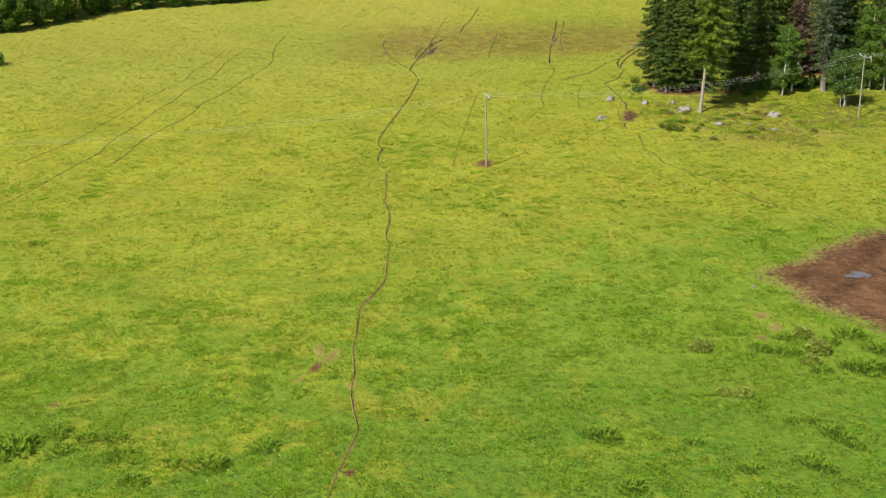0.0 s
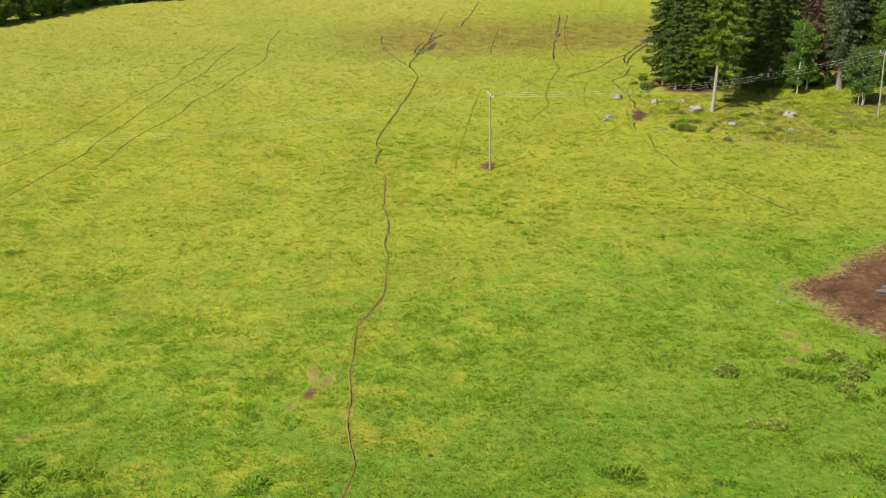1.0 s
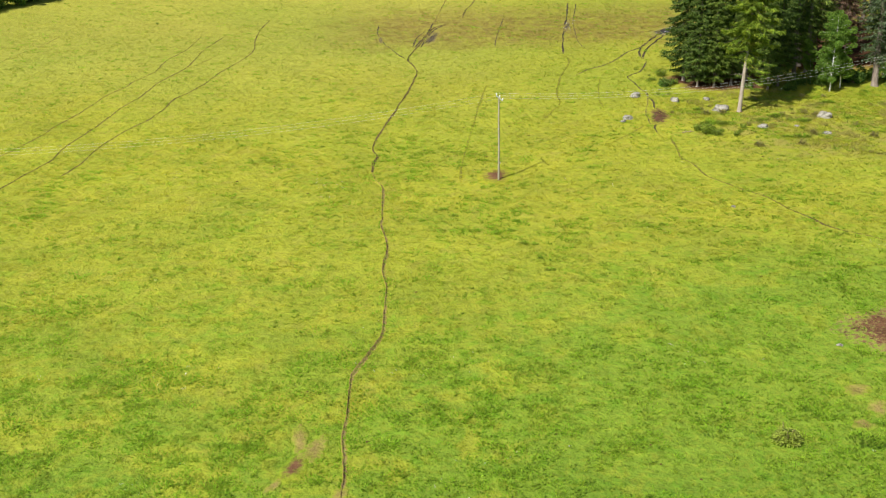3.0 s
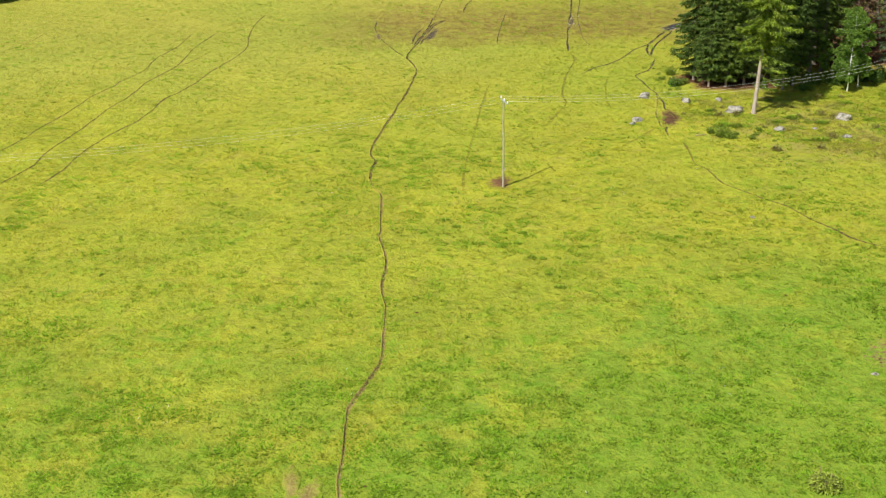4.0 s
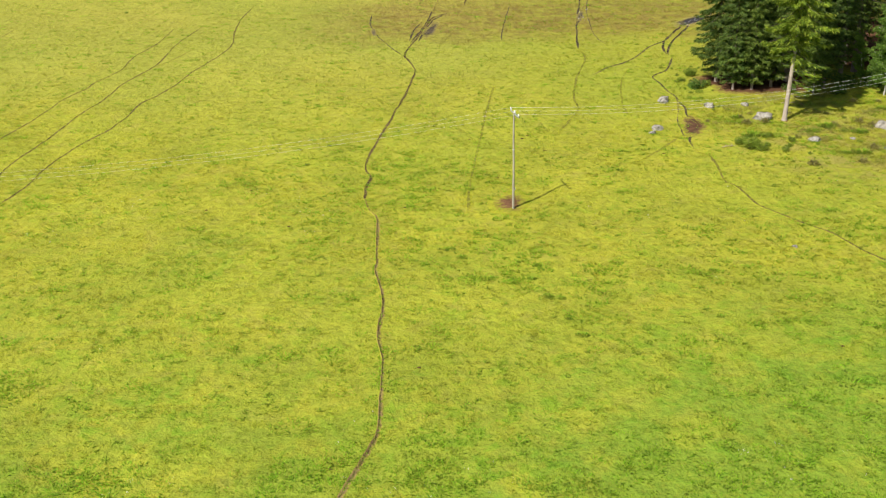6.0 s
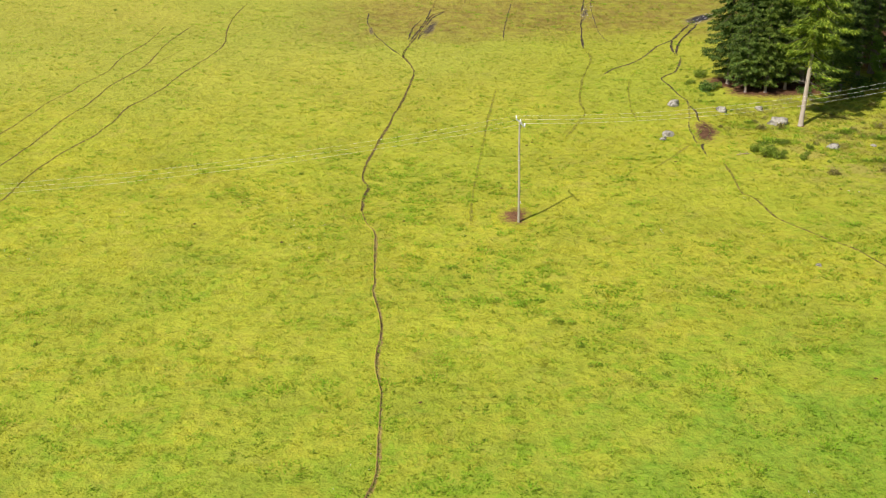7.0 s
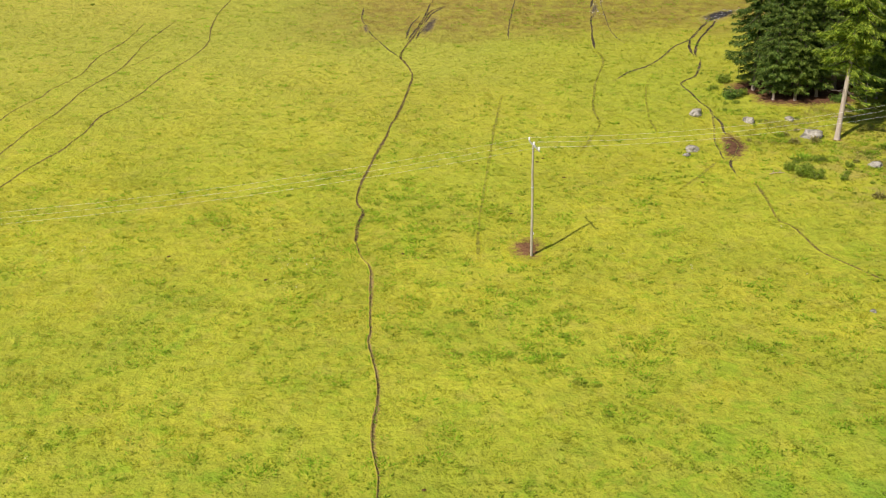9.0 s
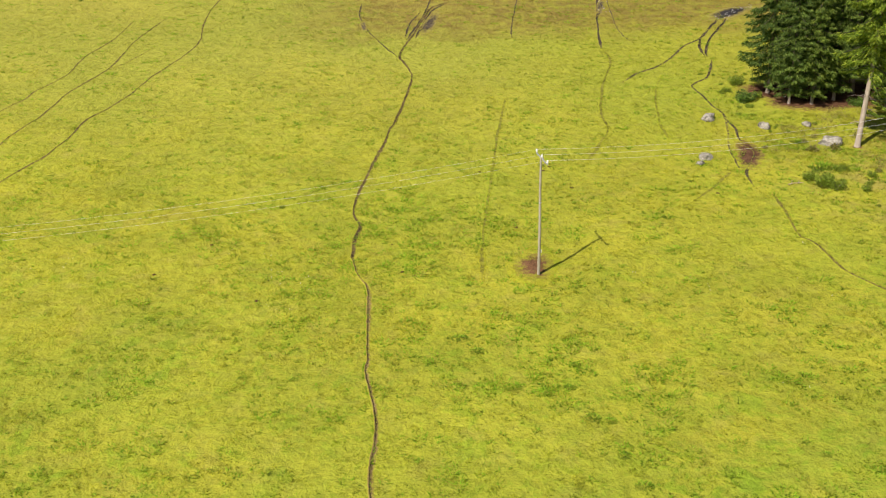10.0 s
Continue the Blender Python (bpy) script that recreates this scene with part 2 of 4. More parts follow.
M_STRAWSOIL = mat_worn("straw_soil", ((0.26, 0.205, 0.065), (0.37, 0.305, 0.1), (0.17, 0.13, 0.04)), 0.4, 0.0, 2.0, 0.6, straw=0.5)
M_HOLLOW = mat_worn("hollow_mud", ((0.11, 0.055, 0.03), (0.19, 0.105, 0.058), (0.06, 0.033, 0.02)), 0.66, 0.05, 1.5)
M_WETMUD = mat_worn("wet_mud", ((0.08, 0.064, 0.042), (0.15, 0.122, 0.082), (0.04, 0.032, 0.022)), 0.5, 0.1, 1.8)
M_SEEP = mat_worn("black_wet_mud", ((0.02, 0.018, 0.016), (0.05, 0.042, 0.035), (0.012, 0.011, 0.011)), 0.62, 0.35, 0.9, 0.2)
M_FORESTFLOOR = mat_worn("needle_litter", ((0.12, 0.06, 0.033), (0.17, 0.088, 0.05), (0.06, 0.033, 0.02)), 0.84, 0.0, 0.6, 0.15)
M_SPRUCE = mat_needles("spruce_needles", (0.058, 0.113, 0.02), (0.12, 0.195, 0.033), (0.24, 0.32, 0.055))
# lighter copy of the needles: the lone tree's sunlit look is in the colour
M_SPRUCE_SUNLIT = mat_needles("sunny_spruce_needles", (0.085, 0.16, 0.018), (0.205, 0.305, 0.03), (0.4, 0.49, 0.055))
M_SPRUCE_GREY = mat_needles("lichen_grey_needles", (0.05, 0.09, 0.03), (0.11, 0.165, 0.06), (0.25, 0.3, 0.18))
M_SPRUCE_DEAD = mat_needles("dead_brown_needles", (0.12, 0.075, 0.05), (0.19, 0.12, 0.08), (0.27, 0.18, 0.13))
M_LEAF = mat_needles("broad_leaves", (0.1, 0.2, 0.03), (0.18, 0.31, 0.045), (0.28, 0.43, 0.065), 0.4)
M_LEAF_DARK = mat_needles("dark_leaves", (0.065, 0.14, 0.025), (0.125, 0.225, 0.04), (0.21, 0.33, 0.06), 0.4)
M_TUFT = mat_herbs("tuft_leaves", (0.22, 0.43, 0.02), (0.31, 0.52, 0.028), (0.41, 0.59, 0.038), 0.45)
M_WEED = mat_herbs("weed_leaves", (0.2, 0.33, 0.018), (0.3, 0.44, 0.026), (0.41, 0.53, 0.04), 0.35)
M_DOCK = mat_herbs("dock_leaves", (0.22, 0.39, 0.022), (0.32, 0.49, 0.035), (0.43, 0.59, 0.055), 0.4)
M_THISTLE = mat_herbs("thistle_leaves", (0.34, 0.46, 0.05), (0.48, 0.58, 0.09), (0.62, 0.68, 0.16), 0.3)
M_SHRUB = mat_herbs("shrub_leaves", (0.2, 0.31, 0.028), (0.32, 0.44, 0.045), (0.46, 0.56, 0.07), 0.35)
M_SEED = mat_herbs("seed_stalks", (0.28, 0.26, 0.08), (0.4, 0.36, 0.13), (0.5, 0.44, 0.19), 0.3)
M_BRACKEN = mat_herbs("dry_stalks", (0.34, 0.33, 0.07), (0.46, 0.42, 0.11), (0.56, 0.5, 0.17), 0.4)
M_BARK = mat_bark("spruce_bark", (0.16, 0.125, 0.1), (0.33, 0.28, 0.24), 5.0)
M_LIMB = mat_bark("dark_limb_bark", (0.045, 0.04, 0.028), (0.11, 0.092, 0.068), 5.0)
M_BARK_PALE = mat_bark("pale_spruce_bark", (0.27, 0.22, 0.175), (0.47, 0.41, 0.34), 5.0)
M_BIRCH = mat_bark("birch_bark", (0.62, 0.6, 0.56), (0.76, 0.74, 0.7), 3.0, (0.06, 0.05, 0.05))
M_ROCK = mat_rock()
# pale base colour carries the glints of the wet seeps
M_WETSTONE = mat_plain("wet_stone_glint", (0.36, 0.35, 0.33), (0.62, 0.61, 0.59), 6.0, 0.25, 0.0, 0.6)
M_DEADWOOD = mat_bark("bleached_wood", (0.3, 0.24, 0.15), (0.46, 0.38, 0.26), 6.0)
M_POLE = mat_bark("weathered_pole_wood", (0.26, 0.235, 0.17), (0.42, 0.39, 0.3), 6.0)
M_STEEL = mat_plain("galvanised_steel", (0.5, 0.52, 0.53), (0.66, 0.67, 0.68), 8.0, 0.45, 0.7)
M_CERAMIC = mat_plain("white_ceramic", (0.8, 0.8, 0.78), (0.88, 0.88, 0.86), 9.0, 0.2)
M_WIRE = mat_plain("bright_aluminium", (0.76, 0.77, 0.71), (0.88, 0.88, 0.82), 4.0, 0.45)
M_PLATE = mat_plain("white_enamel_plate", (0.78, 0.78, 0.76), (0.86, 0.86, 0.84), 5.0, 0.35)
M_WATER = mat_plain("puddle_water", (0.13, 0.125, 0.125), (0.2, 0.19, 0.19), 2.0, 0.06, 0.0, 0.6)
M_DUNG = mat_soil_simple("dried_dung", (0.09, 0.055, 0.022), (0.14, 0.09, 0.035), (0.06, 0.04, 0.018))
M_FLOWER = mat_plain("white_petals", (0.75, 0.75, 0.7), (0.85, 0.85, 0.8), 9.0, 0.7)


# ---- lie of the land ----
def soft_clamp(v, low, high, give):
    v = np.asarray(v, float)
    v = np.where(v > high, high + give * np.tanh((v - high) / give), v)
    return np.where(v < low, low + give * np.tanh((v - low) / give), v)


def land(x, y):
    """Height of the pasture: a slope that steepens uphill, with low swells."""
    x, y = np.asarray(x, float), np.asarray(y, float)
    u, v = soft_clamp(x, -100, 100, 60) / 100, (soft_clamp(y, 40, 235, 50) - 120) / 100
    z = -0.167 + 3.390 * u + 13.282 * v + 0.367 * u * u - 1.405 * u * v + 3.857 * v * v - 0.746 * v ** 3 - 0.200 * u * v * v
    z = z + 0.09 * np.sin(x * 0.41 + 0.7 * np.sin(y * 0.23)) * np.sin(y * 0.37 + 1.3)
    return z + 0.04 * np.sin(x * 1.1 + y * 0.6) * np.sin(y * 0.9 - x * 0.5 + 2.0)


def lz(x, y):
    return float(land(x, y))


# ---- mesh helpers ----
def raw_mesh(name, verts, faces_flat, sides, material, smooth=False):
    """A mesh from arrays: all faces have the same number of sides."""
    verts = np.asarray(verts, np.float32).reshape(-1, 3)
    faces_flat = np.asarray(faces_flat, np.int32).ravel()
    count = len(faces_flat) // sides
    me = bpy.data.meshes.new(name)
    me.vertices.add(len(verts))
    me.vertices.foreach_set("co", verts.ravel())
    me.loops.add(len(faces_flat))
    me.loops.foreach_set("vertex_index", faces_flat)
    me.polygons.add(count)
    me.polygons.foreach_set("loop_start", np.arange(0, count * sides, sides, dtype=np.int32))
    me.polygons.foreach_set("use_smooth", np.full(count, smooth))
    me.update(calc_edges=True)
    me.materials.append(material)
    return me


def bm_mesh(name, bm, material, smooth=False):
    me = bpy.data.meshes.new(name)
    for f in bm.faces:
        f.smooth = smooth
    bm.to_mesh(me)
    bm.free()
    me.materials.append(material)
    return me


def part(name, me, parent, label="", at=None):
    ob = new(name, me)
    ob.parent = parent
    if at is not None:
        ob.matrix_basis = at
    if label:
        ob["label"] = label
    return ob


def thing(name, label, category, at, group=""):
    ob = new(name)
    ob.matrix_basis = at
    return tagged(ob, label, category, group)


def tube(points, radii, sides=7, cap=True):
    """Vertices and quads of a tube along points (quads only; the ends are closed by a narrow tip)."""
    pts = [Vector(p) for p in points]
    vs, fs = [], []
    if cap:
        pts = [pts[0]] + pts + [pts[-1]]
        radii = [radii[0] * 0.02] + list(radii) + [radii[-1] * 0.02]
    n = len(pts)
    for i, p in enumerate(pts):
        d = pts[min(i + 1, n - 1)] - pts[max(i - 1, 0)]
        d = d.normalized() if d.length > 1e-9 else Vector((0, 0, 1))
        a = d.orthogonal().normalized() if abs(d.z) < 0.9 else (Vector((1, 0, 0)) - d * d.x).normalized()
        b = d.cross(a)
        for s in range(sides):
            w = 2 * math.pi * s / sides
            vs.append(p + (a * math.cos(w) + b * math.sin(w)) * radii[i])
    for i in range(n - 1):
        for s in range(sides):
            q = (s + 1) % sides
            fs.append((i * sides + s, i * sides + q, (i + 1) * sides + q, (i + 1) * sides + s))
    return vs, fs


def tubes_mesh(name, items, material, smooth=True):
    """One mesh of several tubes: items of (points, radii, sides)."""
    allv, allf, base = [], [], 0
    for points, radii, sides in items:
        v, f = tube(points, radii, sides)
        allv += [tuple(p) for p in v]
        allf += [tuple(i + base for i in q) for q in f]
        base += len(v)
    return raw_mesh(name, allv, allf, 4, material, smooth)


def sprays(rng, centers, along, width, length, droop=0.0, level=0.0):
    """Pointed leaf or twig shapes (quads) at centers, each lying roughly along its direction."""
    c, d = np.asarray(centers, float), np.asarray(along, float)
    n = len(c)
    d = d / (np.linalg.norm(d, axis=1, keepdims=True) + 1e-9)
    r = rng.normal(size=(n, 3)) + np.array([0, 0, level])
    side = np.cross(d, r)
    side /= np.linalg.norm(side, axis=1, keepdims=True) + 1e-9
    w = (width * rng.uniform(0.6, 1.4, n))[:, None]
    l = (length * rng.uniform(0.6, 1.4, n))[:, None]
    down = np.array([0, 0, -1.0]) * l * droop
    v = np.stack([c - d * l * 0.5, c + side * w - d * l * 0.05, c + d * l * 0.6 + down, c - side * w + d * l * 0.1], 1)
    return v.reshape(-1, 3), np.arange(4 * n).reshape(n, 4)


# ---- ground ----
def axis_steps(fine_low, fine_high, step, far_low, far_high):
    mid = list(np.arange(fine_low, fine_high + 0.01, step))
    up, down, s = [fine_high], [fine_low], step
    while up[-1] < far_high:
        s *= 1.35
        up.append(up[-1] + s)
    s = step
    while down[-1] > far_low:
        s *= 1.35
        down.append(down[-1] - s)
    return np.array(down[:0:-1] + mid + up[1:])


gx, gy = axis_steps(-95, 95, 1.0, -2500, 2500), axis_steps(30, 245, 1.0, -2500, 2500)
XX, YY = np.meshgrid(gx, gy)
gv = np.stack([XX, YY, land(XX, YY)], -1).reshape(-1, 3)
ii = np.arange(len(gx) * len(gy)).reshape(len(gy), len(gx))
gf = np.stack([ii[:-1, :-1], ii[:-1, 1:], ii[1:, 1:], ii[1:, :-1]], -1).reshape(-1, 4)
tagged(new("ground", raw_mesh("ground", gv, gf, 4, M_PASTURE, True)), "sunlit yellow-green hillside cattle pasture with darker tufts", "pasture", kind="structure")

# ---- trodden paths ----
PATHS = {
    "main": [(-6.6, 54.9), (-6.2, 58.1), (-5.5, 62.2), (-5.6, 63.7), (-6.1, 66.1), (-6.4, 68.7), (-6.5, 71.4), (-6.8, 75.2), (-6.8, 78.3), (-6.9, 82.2), (-6.7, 83.9), (-5.2, 88.8), (-5.1, 92.1), (-5.2, 97.2), (-5.6, 100.2), (-5.6, 102.2), (-5.5, 104.6), (-5.7, 107.4), (-6.3, 110.6), (-6.3, 112.8), (-6.5, 118.0), (-6.7, 121.4), (-7.4, 123.2), (-8.0, 126.2)],
    "upper": [(-8.0, 126.2), (-8.0, 128.9), (-7.7, 131.3), (-8.3, 133.3), (-8.2, 136.5), (-7.0, 144.0), (-6.3, 147.8), (-5.9, 151.3), (-5.3, 154.1), (-4.0, 164.6), (-4.2, 168.2), (-5.0, 171.4), (-5.4, 172.8), (-4.9, 176.0), (-3.9, 180.2), (-2.9, 185.7), (-1.7, 191.4), (-0.6, 192.8), (0.9, 194.6)],
    "upper_b": [(3.2, 197.8), (3.8, 202.6), (5.0, 207.2), (6.1, 213.7), (7.3, 220.3)],
    "upper_c": [(-1.6, 194.6), (-0.6, 203.3), (0.8, 213.2)],
    "streak_a": [(-4.6, 178.6), (-3.8, 182.6), (-2.6, 188.6), (-1.6, 195.6)],
    "streak_b": [(-3.6, 179.1), (-1.8, 189.5), (0.3, 193.6)],
    "streak_c": [(-4.8, 179.5), (-4.3, 185.1), (-3.1, 189.6)],
    "fork": [(-5.6, 172.8), (-7.5, 177.4), (-9.6, 184.0), (-10.7, 189.7), (-10.6, 194.5)],
    "bank_a": [(7.7, 178.6), (8.1, 183.4), (9.2, 191.5), (10.2, 197.7)],
    "bank_c": [(21.4, 175.6), (20.8, 179.4), (20.6, 183.3), (21.4, 194.0), (22.4, 200.5), (23.5, 207.4)],
    "bank_d": [(18.8, 185.6), (19.9, 189.0), (20.3, 192.5), (21.3, 196.0)],
    "east_a": [(17.5, 173.5), (17.9, 177.6), (18.6, 183.5), (19.4, 189.3), (20.6, 196.7), (22.1, 207.5)],
    "faint_c": [(11.2, 141.8), (12.7, 145.2), (14.4, 149.6), (14.4, 153.3), (15.2, 158.7), (16.3, 163.7), (17.8, 169.1), (17.5, 173.5)],
    "east_b": [(17.9, 162.6), (20.2, 165.2), (22.6, 167.1), (24.8, 170.3), (27.1, 174.0), (29.5, 176.5), (31.2, 179.7)],
    "east_c": [(28.4, 169.9), (28.6, 172.9), (29.4, 176.1), (31.2, 179.7), (33.0, 183.0), (34.2, 185.4)],
    "east_d": [(28.6, 169.7), (28.8, 171.2), (30.1, 175.1), (31.5, 178.2), (33.5, 181.9), (34.6, 184.4)],
    "gully": [(28.8, 168.6), (28.0, 165.8), (26.8, 162.7), (25.3, 161.3), (24.7, 160.2), (25.1, 157.6), (25.4, 154.7), (25.9, 152.6), (25.8, 150.9), (26.0, 148.6), (25.6, 146.2), (25.6, 144.6), (26.1, 143.0), (25.3, 140.9), (24.2, 138.8), (24.0, 136.0)],
    "drove": [(25.0, 134.8), (25.1, 131.7), (24.8, 127.1), (25.4, 125.6), (26.3, 121.4), (28.2, 117.9), (30.1, 114.9), (32.0, 110.3), (33.4, 106.8), (35.6, 104.3), (37.5, 101.5), (38.0, 98.6), (38.1, 96.6)],
    "faint_a": [(1.2, 121.7), (1.6, 128.6), (2.7, 137.8), (3.7, 146.3), (4.5, 151.8), (5.6, 159.5)],
    "faint_b": [(19.4, 146.3), (19.5, 151.2), (20.7, 158.9), (22.4, 164.3)],
    "west_a": [(-56.4, 121.4), (-55.0, 128.0), (-53.0, 130.0), (-48.7, 141.4), (-48.1, 145.0), (-47.2, 148.8), (-46.4, 153.1), (-45.4, 158.7), (-44.0, 162.4), (-43.6, 164.8), (-41.6, 169.5), (-41.3, 176.1), (-39.6, 182.2), (-39.0, 189.1)],
    "west_b": [(-49.4, 114.0), (-48.0, 118.6), (-46.5, 124.6), (-45.2, 129.3), (-44.2, 132.9), (-44.1, 133.8), (-44.1, 137.2), (-43.3, 142.8), (-42.6, 147.4), (-41.9, 151.7), (-40.7, 156.9), (-40.0, 163.3), (-38.6, 168.0), (-37.4, 172.5), (-36.9, 180.8), (-35.3, 189.7)],
    "west_c": [(-41.7, 127.2), (-40.5, 131.6), (-40.2, 135.3), (-39.6, 139.8), (-38.5, 143.3), (-37.0, 146.9), (-36.1, 152.2), (-35.7, 156.1), (-33.9, 160.4), (-33.1, 163.1), (-32.0, 168.7), (-30.4, 173.8), (-29.2, 180.1), (-29.8, 186.1), (-30.0, 193.8), (-29.3, 200.6)],
    "streak_d": [(-3.3, 180.2), (-2.3, 184.4), (-1.3, 188.3)],
    "streak_e": [(-2.6, 181.6), (-1.5, 186.0), (-0.9, 189.6)],
    "gully_b": [(25.9, 151.9), (25.4, 149.3), (24.7, 146.3), (24.1, 143.3), (24.0, 141.8), (23.9, 140.0), (24.2, 138.8)],
    "faint_d": [(23.8, 140.1), (20.3, 135.4), (17.9, 132.9)],
    "west_d": [(-37.8, 171.4), (-36.0, 173.6), (-34.1, 178.2)],
    "west_e": [(-29.3, 183.5), (-28.1, 186.4), (-26.6, 189.7)],
    "west_f": [(-70.1, 168.4), (-67.3, 173.6), (-65.7, 179.5), (-63.7, 185.3), (-62.5, 191.1)],
}
WIDE = {"main": 0.19, "upper": 0.245, "west": 0.165, "streak": 0.19, "bank": 0.15, "fork": 0.19, "east": 0.24, "gully": 0.23, "drove": 0.26, "faint": 0.33}
# how far the grass has grown back over a path
THIN = {"west_a": 0.11, "west_b": 0.07, "west_c": 0.06, "west_d": 0.25, "west_e": 0.3, "west_f": 0.3, "drove": 0.22, "bank_a": 0.1, "east_b": 0.12, "bank_c": 0.22, "bank_d": 0.1, "fork": 0.08, "upper_b": 0.06, "upper_c": 0.22, "gully": 0.08, "gully_b": 0.34, "faint_a": 0.1, "faint_b": 0.12, "faint_c": 0.04, "faint_d": 0.06}
RUTS = ("streak", "bank", "fork", "east", "gully")


def smooth_line(points, step):
    """Evenly spaced points on a gliding curve through the given ones."""
    p = [Vector((x, y)) for x, y in points]
    p = [p[0] * 2 - p[1]] + p + [p[-1] * 2 - p[-2]]
    out = []
    for a, b, c, d in zip(p, p[1:], p[2:], p[3:]):
        n = max(1, int((c - b).length / step))
        for i in range(n):
            t = i / n
            out.append(0.5 * (2 * b + (c - a) * t + (2 * a - 5 * b + 4 * c - d) * t * t + (3 * b - a - 3 * c + d) * t ** 3))
    return out + [p[-2]]


def edge_attribute(me, values):
    me.attributes.new("edge", "FLOAT", "POINT").data.foreach_set("value", np.asarray(values, np.float32))


def build_path(key, points, material, label):
    rng = np.random.default_rng(sum(map(ord, key)))
    line = smooth_line(points, 0.35)
    half = WIDE[key.split("_")[0]] * 0.95
    faint = key.startswith("faint")
    across = (-1.0, -0.6, -0.25, 0.25, 0.6, 1.0)
    vs, ed = [], []
    wobble = 0.0
    for i, p in enumerate(line):
        d = line[min(i + 1, len(line) - 1)] - line[max(i - 1, 0)]
        nrm = Vector((-d.y, d.x)).normalized()
        wobble = 0.85 * wobble + rng.normal() * 0.018
        end = min(1.0, i / 5 if key != "upper" else 1.0, (len(line) - 1 - i) / 5 if key != "main" else 1.0)
        w = half * (0.85 + 0.3 * math.sin(i * 0.21) * math.sin(i * 0.057 + 1)) * (0.7 + 0.3 * end)
        for a in across:
            # the trodden side runs out gently
            q = p + nrm * (a * w * (1.5 if key == "main" and abs(a) == 1 and a * d.y < 0 else 1.0) + wobble)
            # the western rim overhangs the tread, the eastern one is trodden down
            rim = (0.75 if a * d.y > 0 else -0.04) * (half if key == "main" else half * 0.35) * max(0.1, 1 - 5 * THIN.get(key, 0.0))
            lift = {1.0: -0.02, 0.6: 0.014 if faint else 0.03 + rim, 0.25: 0.01 if faint else 0.022}[abs(a)]
            vs.append((q.x, q.y, lz(q.x, q.y) + lift))
            ed.append(abs(a) * 0.9 + (1 - end) * 0.35 + THIN.get(key, 0.0) * (0.6 + 0.8 * math.sin(i * 0.11) * math.sin(i * 0.037 + 2)))
    m = len(across)
    fs = [(i * m + j, i * m + j + 1, (i + 1) * m + j + 1, (i + 1) * m + j) for i in range(len(line) - 1) for j in range(m - 1)]
    me = raw_mesh("cattle_path", vs, fs, 4, material, True)
    edge_attribute(me, ed)
    tagged(new("cattle_path", me), label, "path", "cattle paths", "structure")
    return np.array([(p.x, p.y) for p in line]), half


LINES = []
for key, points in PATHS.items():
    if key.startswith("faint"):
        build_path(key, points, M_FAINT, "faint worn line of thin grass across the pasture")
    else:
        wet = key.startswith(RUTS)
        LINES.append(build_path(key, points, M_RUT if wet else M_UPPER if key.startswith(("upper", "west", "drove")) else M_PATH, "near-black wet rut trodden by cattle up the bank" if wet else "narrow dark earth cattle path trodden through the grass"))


# ---- bare patches ----
def build_patch(name, label, cx, cy, rx, ry, turn, material, seed, lift=0.05, rings=10, spokes=56):
    rng = np.random.default_rng(seed)
    ph = rng.uniform(0, 6.3, 5)
    vs, ed = [(cx, cy, lz(cx, cy) + lift)], [0.0]
    for r in range(1, rings + 1):
        for s in range(spokes):
            w = 2 * math.pi * s / spokes
            k = r / rings * (1 + 0.12 * math.sin(2 * w + ph[0]) + 0.09 * math.sin(3 * w + ph[1]) + 0.06 * math.sin(5 * w + ph[2]) + 0.04 * math.sin(9 * w + ph[3]))
            a, b = rx * k * math.cos(w), ry * k * math.sin(w)
            x, y = cx + a * math.cos(turn) - b * math.sin(turn), cy + a * math.sin(turn) + b * math.cos(turn)
            dent = 0.4 * lift * math.sin(x * 5.1 + ph[4]) * math.sin(y * 4.3) if rings < 20 else 0.1 * noise.noise((x * 1.1, y * 1.1, 0.0)) + 0.07 * noise.noise((x * 3.1, y * 3.1, 4.0))
            vs.append((x, y, lz(x, y) + ((lift + dent) * min(1.0, (rings - r) / rings / 0.16))))
            ed.append(r / rings)
    fs = []
    for s in range(spokes):
        q = (s + 1) % spokes
        fs.append((0, 1 + s, 1 + q, 0))
        for r in range(rings - 1):
            a, b = 1 + r * spokes, 1 + (r + 1) * spokes
            fs.append((a + s, b + s, b + q, a + q))
    me = bpy.data.meshes.new(name)
    me.from_pydata(vs, [], [f if f[0] != f[3] else f[:3] for f in fs])
    me.polygons.foreach_set("use_smooth", [True] * len(me.polygons))
    me.materials.append(material)
    edge_attribute(me, ed)
    return tagged(new(name, me), label, "bare ground", kind="structure")


